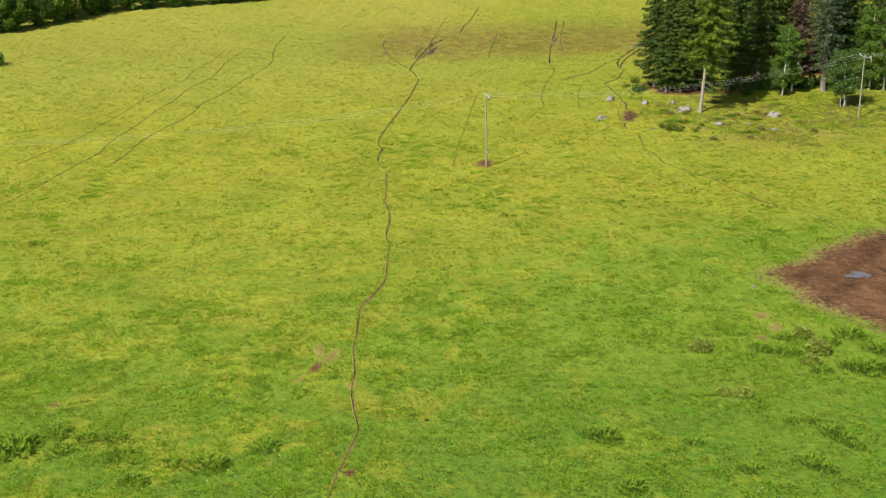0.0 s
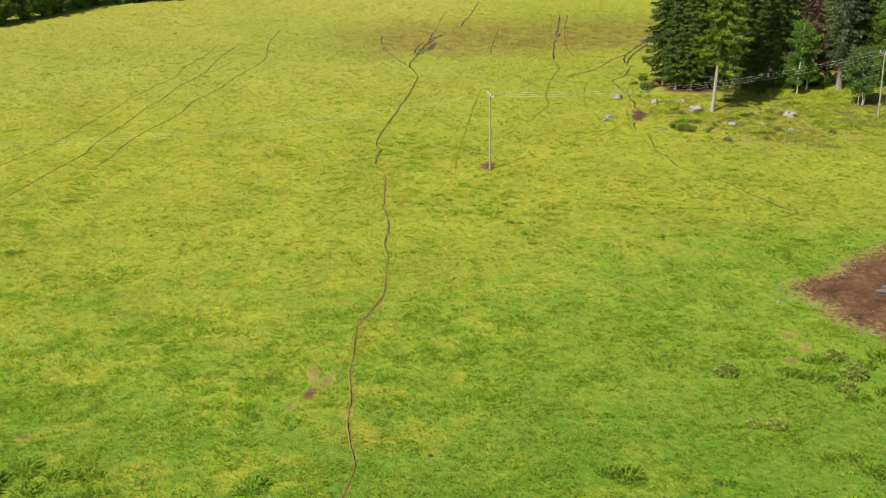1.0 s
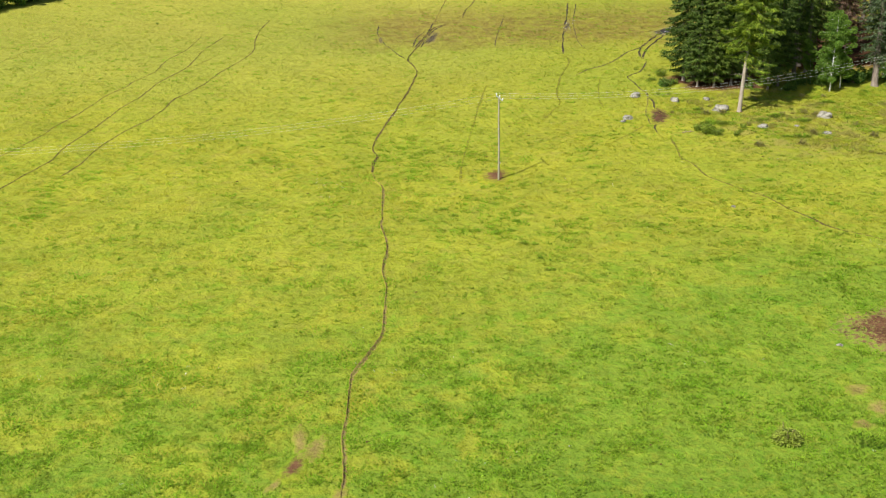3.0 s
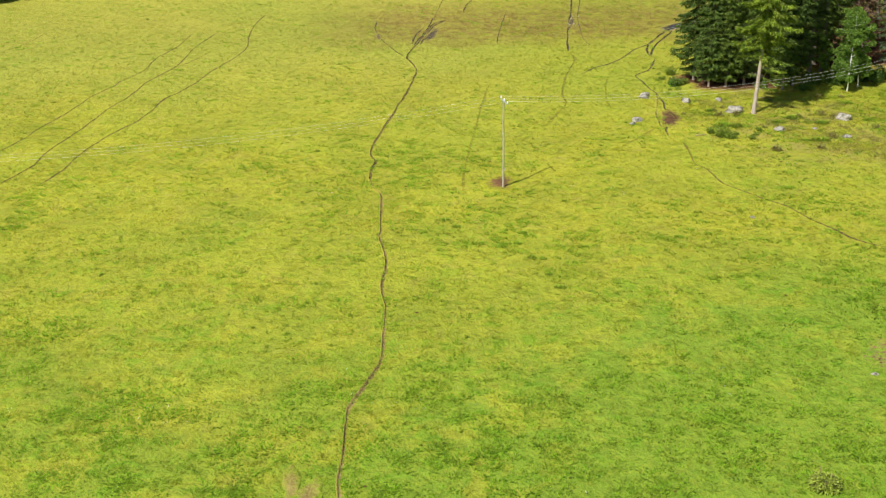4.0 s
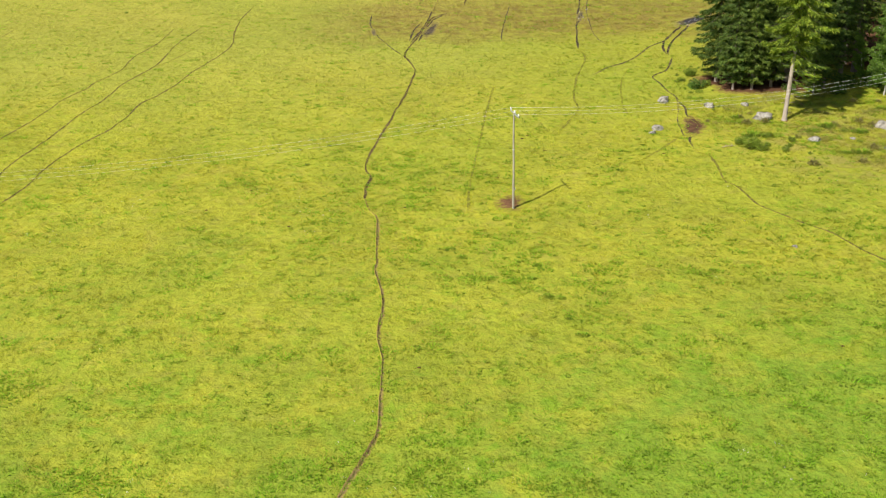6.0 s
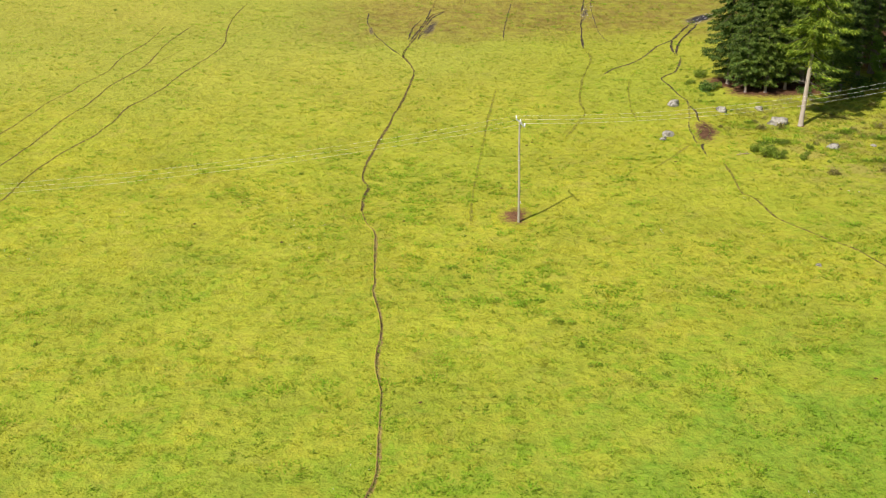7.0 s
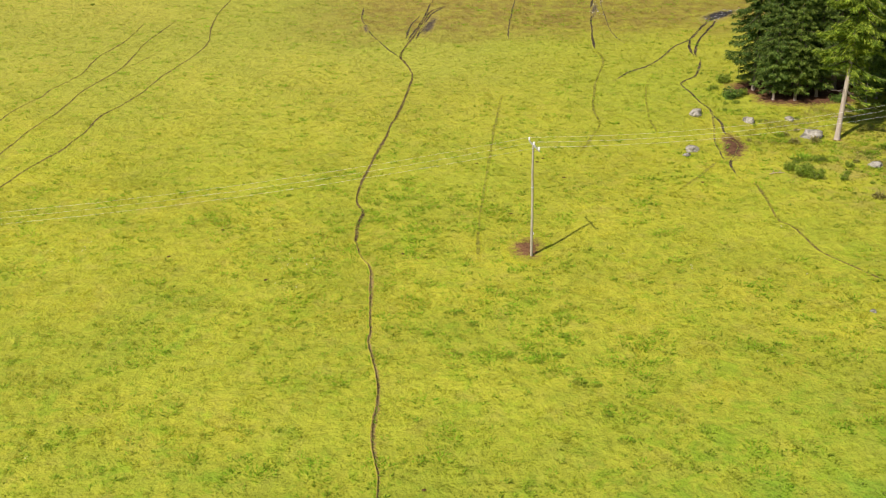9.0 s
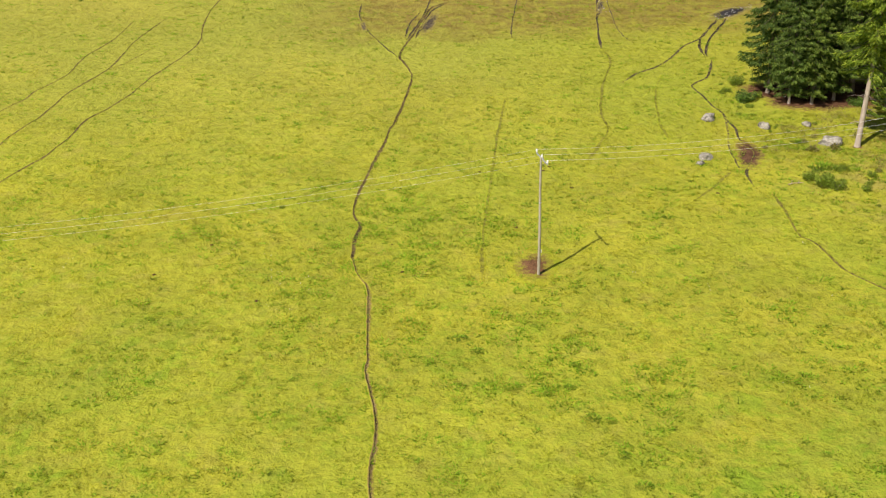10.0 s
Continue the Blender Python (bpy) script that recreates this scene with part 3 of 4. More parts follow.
PATCHES = [
    ("mud_yard", "broad trampled brown mud feeding place in the pasture", 40.2, 84.1, 13.6, 11.6, -0.1, M_YARD),
    ("bare_soil", "reddish bare soil rubbed round the power pole", 4.95, 123.7, 2.0, 3.0, 0.0, M_REDSOIL),
    ("bare_soil", "small reddish worn spot in the grass", -9.35, 72.3, 0.9, 1.7, -0.1, M_REDSOIL),
    ("bare_soil", "straw-coloured worn streak in the grass", -9.4, 75.2, 0.55, 2.2, 0.1, M_STRAWSOIL),
    ("bare_soil", "straw-coloured worn streak in the grass", -10.3, 70.4, 0.3, 1.0, -0.5, M_STRAWSOIL),
    ("bare_soil", "straw-coloured thin patch in the grass", -8.4, 74.2, 0.8, 1.6, -0.3, M_STRAWSOIL),
    ("bare_soil", "tan bare patch beside the mud yard", 25.2, 78.6, 1.0, 0.8, 0.1, M_STRAWSOIL),
    ("bare_soil", "tan bare patch beside the mud yard", 25.6, 76.3, 0.7, 1.1, -0.3, M_STRAWSOIL),
    ("bare_soil", "tan bare patch beside the mud yard", 24.0, 74.5, 0.7, 0.7, 0.2, M_STRAWSOIL),
    ("bare_soil", "small brown worn spot in the grass", -27.1, 67.8, 0.6, 0.7, 0.2, M_STRAWSOIL),
    ("bare_soil", "small tan worn spot beside the path", -6.5, 69.4, 0.55, 0.6, 0.0, M_STRAWSOIL),
    ("bare_soil", "brown muddy hollow beside the gully path", 25.5, 142.6, 1.4, 3.4, -0.1, M_HOLLOW),
    ("bare_soil", "grey wet mud beside the forked path", -1.9, 185.2, 1.1, 5.6, -0.22, M_WETMUD),
    ("bare_soil", "dark wet muddy seep at the wood's edge", 35.3, 186.0, 1.6, 4.2, -0.8, M_SEEP),
    ("bare_soil", "grey wet mud on the upper bank", 20.0, 190.5, 0.55, 5.0, -0.2, M_WETMUD),
    ("bare_soil", "worn grey bank beside the forked path", -9.9, 184.5, 0.5, 2.2, 0.12, M_WETMUD),
    ("needle_litter", "reddish-brown needle litter under the spruces", 36.5, 157.2, 8.6, 4.6, 0.0, M_FORESTFLOOR),
    ("needle_litter", "shaded brown needle litter inside the wood", 61.0, 172.0, 24.0, 13.0, -0.05, M_FORESTFLOOR),
    ("bare_soil", "worn brown soil round the spruce trunk", 35.3, 143.4, 0.8, 0.8, 0.0, M_REDSOIL),
    ("bare_soil", "small worn earth spot on the path", -5.6, 57.4, 0.8, 0.7, 0.0, M_REDSOIL),
]
for i, (name, label, cx, cy, rx, ry, turn, material) in enumerate(PATCHES):
    build_patch(name, label, cx, cy, rx, ry, turn, material, 40 + i, 0.03 if material in (M_WETMUD, M_HOLLOW, M_SEEP) else 0.05 if i else 0.09, *((46, 170) if i == 0 else (10, 56)))

k_bm = bmesh.new()
bmesh.ops.create_circle(k_bm, cap_ends=True, segments=40, radius=1.0)
for v in k_bm.verts:
    w = math.atan2(v.co.y, v.co.x)
    s = 1 + 0.16 * math.sin(2 * w + 0.4) + 0.13 * math.sin(3 * w + 2.2) + 0.1 * math.sin(7 * w)
    v.co.x, v.co.y = v.co.x * 0.95 * s, v.co.y * 0.8 * s
for (px, py, sc) in ((35.5, 86.0, 1.0),):
    puddle = new("puddle", bm_mesh("puddle", k_bm, M_WATER))
    slope = Vector((lz(px - 1, py) - lz(px + 1, py), lz(px, py - 1) - lz(px, py + 1), 2.0)).to_track_quat("Z", "Y").to_matrix().to_4x4()
    puddle.matrix_basis = Matrix.Translation((px, py, lz(px, py) + 0.14)) @ slope
    tagged(puddle, "shallow brown puddle reflecting the sky in mud", "puddle", kind="structure")


# ---- power line ----
POLE_LEAN = [(-0.4, 1.0), (-0.9, -0.2), (0.4, 0.0), (0.8, -0.5)]
POLE_AT = [(-76.9, 112.7), (5.15, 122.4), (55.0, 138.2), (104.0, 153.5)]
POLE_H = 8.4
ARM_TURN = 101.0


def lathe(profile, segments=10):
    """Vertices and quads turned round z from (radius, height) pairs."""
    vs = [(r * math.cos(2 * math.pi * s / segments), r * math.sin(2 * math.pi * s / segments), h) for r, h in profile for s in range(segments)]
    fs = [(i * segments + s, i * segments + (s + 1) % segments, (i + 1) * segments + (s + 1) % segments, (i + 1) * segments + s) for i in range(len(profile) - 1) for s in range(segments)]
    return vs, fs


def boxes_mesh(name, boxes, material, bevel=0.01):
    bm = bmesh.new()
    for (cx, cy, cz), (sx, sy, sz) in boxes:
        bmesh.ops.create_cube(bm, size=1.0, matrix=Matrix.Translation((cx, cy, cz)) @ Matrix.Diagonal((sx, sy, sz, 1)))
    bmesh.ops.bevel(bm, geom=bm.edges[:], offset=bevel, segments=1, affect="EDGES")
    return bm_mesh(name, bm, material)


INSULATOR = raw_mesh("insulator", *lathe([(0.004, 0), (0.03, 0), (0.03, 0.05), (0.07, 0.07), (0.08, 0.1), (0.045, 0.13), (0.068, 0.16), (0.064, 0.2), (0.045, 0.23), (0.05, 0.26), (0.004, 0.28)]), 4, M_CERAMIC, True)
ARM_SPOTS = (-1.2, 0.0, 1.2)
ARM_TILT = 0.075
ARM_Z = {a: POLE_H - 0.06 + ARM_TILT * a for a in ARM_SPOTS}


def build_pole():
    pole = thing("power_pole", "tall grey weathered wooden power pole with white insulators", "power pole", pose(0, 0, 0), "power poles")
    heights = [-0.4, 0.0, 0.25, 1.5, 3.0, 4.6, 6.2, 7.6, POLE_H - 0.12, POLE_H]
    wood = tubes_mesh("post", [([(0.012 * math.sin(h * 1.3), 0.01 * math.cos(h), h) for h in heights], [0.108 - 0.0042 * h for h in heights], 12)], M_POLE)
    part("post", wood, pole)
    part("crossarm", boxes_mesh("crossarm", [((0, -0.08, 0.02), (2.55, 0.08, 0.09)), ((0, -0.11, 0), (0.1, 0.16, 0.16))], M_STEEL), pole, "galvanised steel crossarm", pose(0, 0, POLE_H - 0.13, 0, -math.degrees(math.atan(ARM_TILT))))
    for sgn in (-1, 1):
        part("brace", tubes_mesh("brace", [([(0.06 * sgn, -0.12, POLE_H - 0.55), (0.55 * sgn, -0.14, POLE_H - 0.17 + 0.04 * sgn)], [0.014, 0.014], 6)], M_STEEL), pole, "thin steel brace")
    for a in ARM_SPOTS:
        part("insulator", INSULATOR, pole, "white ceramic insulator", pose(a, -0.08, ARM_Z[a] - 0.02))
    part("sign_plate", boxes_mesh("sign_plate", [((0, -0.125, 1.75), (0.17, 0.015, 0.22))], M_PLATE, 0.004), pole, "small white enamel warning plate")
    clamps = [raw_mesh("pole_band", *lathe([(0.08, z), (0.105, z), (0.105, z + 0.06), (0.08, z + 0.06)], 12), 4, M_STEEL) for z in (5.2,)]
    part("pole_band", clamps[0], pole, "steel band")
    return pole


first = build_pole()
poles = []
for i, (x, y) in enumerate(POLE_AT):
    m = pose(x, y, lz(x, y), *POLE_LEAN[i], ARM_TURN) @ Matrix.Scale(0.96 if i == 2 else 1.0, 4)
    if i == 0:
        first.matrix_basis = m
        poles.append(m)
    else:
        copy_thing(first, m)
        poles.append(m)
# each conductor of each span
for a, b, sag, thick in zip(poles, poles[1:], (2.4, 1.7, 1.5), (0.0046, 0.0064, 0.0064)):
    for spot in ARM_SPOTS:
        p0 = a @ Vector((spot, -0.08, ARM_Z[spot] + 0.22))
        p1 = b @ Vector((spot, -0.08, ARM_Z[spot] + 0.22))
        pts = [p0.lerp(p1, t / 16) - Vector((0, 0, sag * 4 * (t / 16) * (1 - t / 16))) for t in range(17)]
        wire = new("power_cable", tubes_mesh("power_cable", [(pts, [thick] * 17, 5)], M_WIRE))
        tagged(wire, "bright bare aluminium power cable hung between poles", "cable", "power cables")


# ---- spruces ----
def spruce_crown(seed, height, radius, base, whorls, per_whorl, fringe, material, wood, sag=0.35, thin=0.0, spray=1.0):
    """Crown and limb meshes: whorls of drooping boughs set with small hanging sprays."""
    rng = np.random.default_rng(seed)
    cen, ali, limbs = [], [], []
    for i in range(whorls):
        f = i / (whorls - 1)
        z0 = base + (height - base) * f ** 0.9 + rng.uniform(-0.15, 0.15)
        reach = radius * (1 - f) ** 0.75 * (0.5 + 0.5 * min(1.0, f * 5.5 + 0.1)) + 0.12
        start = rng.uniform(0, 6.3)
        for j in range(per_whorl):
            if rng.random() < thin:
                continue
            w = start + 2 * math.pi * (j + rng.uniform(-0.3, 0.3)) / per_whorl
            r = reach * rng.uniform(0.6, 1.12)
            drop = sag * r * rng.uniform(0.6, 1.3)
            out = np.array([math.cos(w), math.sin(w), 0.0])
            side = np.array([-out[1], out[0], 0.0])
            n = max(5, int(r * fringe * 2.3))
            s = np.sort(rng.uniform(0.12, 1.0, n))
            line = out[None] * (r * s)[:, None] + np.array([0, 0, 1.0])[None] * (z0 - drop * (1.5 * s - 0.7 * s ** 3))[:, None]
            spread = (0.26 * r * (1.05 - s) + 0.1) * rng.uniform(-1, 1, n)
            c = line + side[None] * spread[:, None] + rng.normal(size=(n, 3)) * 0.06
            # some of the sprays hang below the bough as pendent twigs
            hang = (rng.random(n) < 0.3) * rng.uniform(0.2, 1.0, n)
            c[:, 2] -= np.abs(spread) * 0.3 + 0.16 * hang * min(1.0, r / 2.5)
            d = out[None] * 0.8 + side[None] * np.sign(spread)[:, None] * rng.uniform(0.2, 0.9, n)[:, None] + np.array([0, 0, -0.25])[None] + rng.normal(size=(n, 3)) * 0.25
            d[:, 2] -= 0.9 * hang
            cen.append(c)
            ali.append(d)
            if j % 2 == 0 and r > 0.9:
                limbs.append(([(0, 0, z0), tuple(out * r * 0.45 + np.array([0, 0, z0 - drop * 0.55])), tuple(out * r * 0.92 + np.array([0, 0, z0 - drop * 0.85]))], [0.045 * r / 3 + 0.012, 0.03, 0.008], 4))
    v, f = sprays(rng, np.concatenate(cen), np.concatenate(ali), 0.062 * spray, 0.46 * spray ** 0.6, 0.12, 1.5)
    return raw_mesh("crown", v, f, 4, material), tubes_mesh("branchwork", limbs, wood)


def spruce_trunk(height, girth, bark, lean=(0, 0)):
    hs = [0.0, 0.15, 0.5, 1.2, 3, 6, 10, height * 0.7, height]
    taper = lambda h: girth * (1 - h / (height + 0.3)) ** 0.85 + (0.45 * girth * math.exp(-h / 0.25))
    return tubes_mesh("trunk", [([(lean[0] * h / height, lean[1] * h / height, h - 0.15) for h in hs], [taper(h) for h in hs], 10)], bark)


def dead_twigs(seed, low, high, count, reach):
    rng = np.random.default_rng(seed)
    items = []
    for _ in range(count):
        w, z, r = rng.uniform(0, 6.3), rng.uniform(low, high), reach * rng.uniform(0.4, 1.0)
        items.append(([(0, 0, z), (r * 0.6 * math.cos(w), r * 0.6 * math.sin(w), z + 0.02), (r * math.cos(w), r * math.sin(w), z - 0.12 * r)], [0.03, 0.018, 0.006], 4))
    return tubes_mesh("dead_wood", items, M_BARK)


def build_spruce(seed, height, radius, base, girth, material, label, fringe=8.5, whorls=34, per_whorl=8, thin=0.05, sag=0.35, twigs=14, spray=1.0, bark=None):
    bark = bark or M_BARK
    tree = thing("spruce_tree", label, "spruce", pose(0, 0, 0), "spruces of the wood")
    part("trunk", spruce_trunk(height, girth, bark), tree)
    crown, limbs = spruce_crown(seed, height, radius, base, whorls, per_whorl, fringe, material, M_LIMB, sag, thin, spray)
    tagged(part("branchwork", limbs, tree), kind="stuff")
    part("crown", crown, tree)
    if twigs:
        tagged(part("dead_wood", dead_twigs(seed + 5, max(1.2, base * 0.35), base + 1.5, twigs, radius * 0.4), tree, "bare grey dead twigs"), kind="stuff")
    return tree


def stand(x, y, turn=0.0, scale=1.0, lean=(0.0, 0.0)):
    return pose(x, y, lz(x, y), lean[0], lean[1], turn) @ Matrix.Diagonal((scale, scale, scale, 1))


lone = build_spruce(1, 23.0, 4.3, 7.2, 0.25, M_SPRUCE_SUNLIT, "tall sunlit yellow-green spruce with a bare pale trunk", 40.0, 24, 7, 0.12, 0.55, 22, 0.75, M_BARK_PALE)
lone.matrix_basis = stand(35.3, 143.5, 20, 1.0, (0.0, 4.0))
for i, (turn, z0, r) in enumerate(((-35, 4.6, 3.0), (5, 5.6, 3.6), (-70, 6.2, 3.2), (40, 6.8, 3.4), (-15, 3.6, 2.2), (-50, 7.2, 3.6), (150, 7.4, 2.6))):
    rng_b = np.random.default_rng(90 + i)
    n = 110
    s = rng_b.uniform(0.15, 1.0, n)
    spread = rng_b.uniform(-1, 1, n) * (0.35 * r * (1.05 - s) + 0.12)
    c = np.stack([r * s, spread, z0 - 0.42 * r * (1.5 * s - 0.7 * s ** 3) - 0.3 * np.abs(spread)], 1) + rng_b.normal(size=(n, 3)) * 0.06
    d = np.stack([np.full(n, 0.8), np.sign(spread) * 0.5, np.full(n, -0.2)], 1) + rng_b.normal(size=(n, 3)) * 0.25
    bough = part("bough", raw_mesh("bough", *sprays(rng_b, c, d, 0.065, 0.42, 0.12, 1.5), 4, M_SPRUCE_SUNLIT), lone, "low hanging bough", pose(0, 0, 0, 0, 0, turn))
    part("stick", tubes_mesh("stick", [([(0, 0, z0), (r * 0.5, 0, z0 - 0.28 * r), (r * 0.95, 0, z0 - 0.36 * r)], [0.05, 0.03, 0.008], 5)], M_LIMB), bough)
edge_tree = build_spruce(2, 20.0, 3.9, 2.1, 0.2, M_SPRUCE, "dense dark green spruce at the wood's edge", 20.0, 31, 8, 0.05, 0.42, 14, 0.8)
edge_tree.matrix_basis = stand(31.7, 157.9, 0)
inner = build_spruce(3, 22.0, 3.5, 3.0, 0.33, M_SPRUCE, "dark green spruce inside the wood", 5.0, 30, 8, 0.06)
inner.matrix_basis = stand(39.8, 157.2, 70)
pale = build_spruce(4, 24.0, 3.9, 3.6, 0.42, M_SPRUCE_GREY, "large spruce with lichen-grey sparse boughs", 7.5, 34, 7, 0.12, 0.28, 40)
pale.matrix_basis = stand(55.2, 152.8, 10)
dead = build_spruce(6, 20.0, 3.0, 4.0, 0.22, M_SPRUCE_DEAD, "dead spruce with brown withered needles", 7.0, 34, 7, 0.12, 0.3, 30)
dead.matrix_basis = stand(54.0, 160.5, 10)
for x, y, turn, s in ((32.8, 154.6, 90, 0.74), (34.8, 154.0, 200, 0.8), (37.3, 155.0, 310, 0.82), (41.4, 152.6, 140, 0.72), (35.2, 159.5, 20, 1.0), (43.2, 154.4, 255, 0.95)):
    copy_thing(edge_tree, stand(x, y, turn, s))
rng_wood = random.Random(12)
for x, y in ((46.5, 158), (49.5, 160.5), (43.5, 161), (38.8, 163.5), (52, 165), (58, 159), (61, 163), (65.5, 158.5), (46, 167), (41.5, 170), (50, 173), (56, 169), (63, 170), (69, 165), (72, 158), (75, 169), (45, 177), (53, 180), (60, 178), (67, 176), (50, 187), (57, 189), (66, 186), (79, 162), (83, 172), (74, 181), (48.5, 163.5), (59.5, 155.5), (70, 152), (55, 197), (62, 195), (70, 193), (78, 190), (88, 182), (92, 170), (86, 160), (81, 152), (64, 203), (75, 200), (84, 196), (95, 188), (47.5, 181.5), (58, 184)):
    source = edge_tree if y < 157 and x > 58 else inner
    copy_thing(source, stand(x + rng_wood.uniform(-0.6, 0.6), y + rng_wood.uniform(-0.6, 0.6), rng_wood.uniform(0, 360), rng_wood.uniform(0.88, 1.12)))


# ---- broad-leaved trees ----
def leaf_cloud(rng, blobs, count, size):
    """Leaf clusters over the outside of uneven blobs (x, y, z, r)."""
    w = np.array([b[3] ** 2 for b in blobs])
    pick = rng.choice(len(blobs), count, p=w / w.sum())
    b = np.array(blobs)[pick]
    d = rng.normal(size=(count, 3))
    d /= np.linalg.norm(d, axis=1, keepdims=True)
    r = b[:, 3:4] * rng.uniform(0.55, 1.08, (count, 1)) ** 0.6
    c = b[:, :3] + d * r * np.array([1, 1, 0.85])
    return sprays(rng, c, d + rng.normal(size=(count, 3)) * 0.8 + np.array([0, 0, -0.3]), size * 0.42, size)


def build_broadleaf(name, seed, height, radius, low, stems, bark, material, label, category, count, size, group):
    rng = np.random.default_rng(seed)
    tree = thing(name, label, category, pose(0, 0, 0), group)
    blobs, limbs = [], []
    for s in range(stems):
        w = 6.3 * s / stems + rng.uniform(0, 1)
        foot = Vector((0.22 * math.cos(w), 0.22 * math.sin(w), 0)) * (stems > 1)
        tip = Vector((radius * 0.3 * math.cos(w), radius * 0.3 * math.sin(w), height * rng.uniform(0.86, 0.96)))
        g = 0.007 * height + 0.015
        pts = [foot + (tip - foot) * t + Vector((rng.normal() * 0.06, rng.normal() * 0.06, 0)) * (t > 0) for t in (0, 0.08, 0.25, 0.5, 0.75, 1)]
        pts[0].z -= 0.12
        part("trunk", tubes_mesh("trunk", [(pts, [g * 1.5, g, g * 0.85, g * 0.6, g * 0.35, g * 0.12], 8)], bark), tree)
        for j in range(30):
            t = low / height + (0.95 - low / height) * (j + rng.uniform(0, 0.8)) / 30
            p = foot.lerp(tip, t)
            a = rng.uniform(0, 6.3)
            k = (t - low / height) / (1.001 - low / height)
            reach = radius * rng.uniform(0.55, 0.95) * (math.sin(math.pi * min(1, 0.2 + 0.75 * k)) ** 0.7)
            q = p + Vector((reach * math.cos(a), reach * math.sin(a), reach * 0.45))
            limbs.append(([p, p.lerp(q, 0.55) + Vector((0, 0, 0.05 * reach)), q], [g * 0.4 * (1.1 - k), g * 0.25, 0.01], 5))
            for along in (0.3, 0.55, 0.8, 1.0):
                m = p.lerp(q, along) + Vector((rng.normal(), rng.normal(), rng.normal())) * 0.06 * radius
                blobs.append((m.x, m.y, m.z, radius * rng.uniform(0.1, 0.24)))
    part("branchwork", tubes_mesh("branchwork", limbs, bark), tree)
    part("crown", raw_mesh("crown", *leaf_cloud(rng, blobs, count, size), 4, material), tree)
    return tree


birch = build_broadleaf("birch_tree", 21, 8.6, 2.0, 0.9, 1, M_BIRCH, M_LEAF, "slender green birch with a white trunk", "birch", 18000, 0.125, "birches at the wood's edge")
birch.matrix_basis = stand(48.7, 150.7, 0, 1.2)
for x, y, turn, s in ((50.5, 152.1, 120, 1.0), (61.7, 152.2, 40, 1.25), (63.5, 151.4, 200, 1.3), (66.5, 150.5, 300, 1.15), (47.4, 154.2, 80, 0.6)):
    copy_thing(birch, stand(x, y, turn, s))
clump = build_broadleaf("birch_tree", 23, 5.6, 1.9, 1.3, 3, M_BIRCH, M_LEAF_DARK, "small three-stemmed birch with a low dense crown", "birch", 15000, 0.115, "birches at the wood's edge")
clump.matrix_basis = stand(54.9, 143.5, 0, 1.42)
oak = build_broadleaf("hedgerow_tree", 31, 9.5, 3.6, 0.35, 1, M_BARK, M_LEAF, "bushy green broad-leaved tree in the field hedge", "tree", 6000, 0.34, "hedgerow trees")
oak.matrix_basis = stand(-84.0, 206.0)
dark_oak = build_broadleaf("hedgerow_tree", 32, 8.0, 3.4, 0.25, 2, M_BARK, M_LEAF_DARK, "dense dark green broad-leaved tree in the field hedge", "tree", 6000, 0.32, "hedgerow trees")
dark_oak.matrix_basis = stand(-89.5, 205.0)
rng_hedge = random.Random(5)
HEDGE = [(-97, 199), (-93, 201), (-89.5, 203), (-86, 204.8), (-83, 206.5), (-80, 208.8), (-78, 211.5), (-75.5, 214.5), (-73, 218), (-69.5, 220.6), (-65.5, 222.3), (-61.5, 223.2), (-57.5, 224.1), (-53.5, 225.2), (-49.5, 226.5), (-45.5, 227.8), (-41.5, 229), (-37.5, 230.2), (-33, 231.6), (-28, 233.0), (-22.5, 234.6)]
for i, (x, y) in enumerate(HEDGE):
    copy_thing((oak, dark_oak)[i % 2], stand(x + rng_hedge.uniform(-0.8, 0.8), y + 1.4, rng_hedge.uniform(0, 360), rng_hedge.uniform(0.8, 1.1)))
    if i % 3 != 1:
        copy_thing((dark_oak, oak)[i % 2], stand(x - 2 + rng_hedge.uniform(-1, 1), y + 7.5, rng_hedge.uniform(0, 360), rng_hedge.uniform(0.9, 1.3)))


# ---- shrubs and undergrowth ----
def build_shrub(seed, height, radius, count, size, material, label, group="shrubs by the wood"):
    rng = np.random.default_rng(seed)
    shrub = thing("shrub", label, "shrub", pose(0, 0, 0), group)
    stems, blobs = [], []
    for i in range(9):
        w, r = rng.uniform(0, 6.3), radius * rng.uniform(0.15, 0.75)
        h = height * rng.uniform(0.45, 0.9)
        stems.append(([(0.08 * math.cos(w), 0.08 * math.sin(w), -0.05), (r * 0.5 * math.cos(w), r * 0.5 * math.sin(w), h * 0.55), (r * math.cos(w), r * math.sin(w), h)], [0.025, 0.016, 0.006], 4))
        blobs.append((r * math.cos(w), r * math.sin(w), h * 0.85, radius * rng.uniform(0.25, 0.42)))
        blobs.append((r * 0.8 * math.cos(w + 0.4), r * 0.8 * math.sin(w + 0.4), h * 0.4, radius * rng.uniform(0.25, 0.4)))
    part("stems", tubes_mesh("stems", stems, M_BARK), shrub)
    part("foliage", raw_mesh("foliage", *leaf_cloud(rng, blobs, count, size), 4, material), shrub)
    return shrub


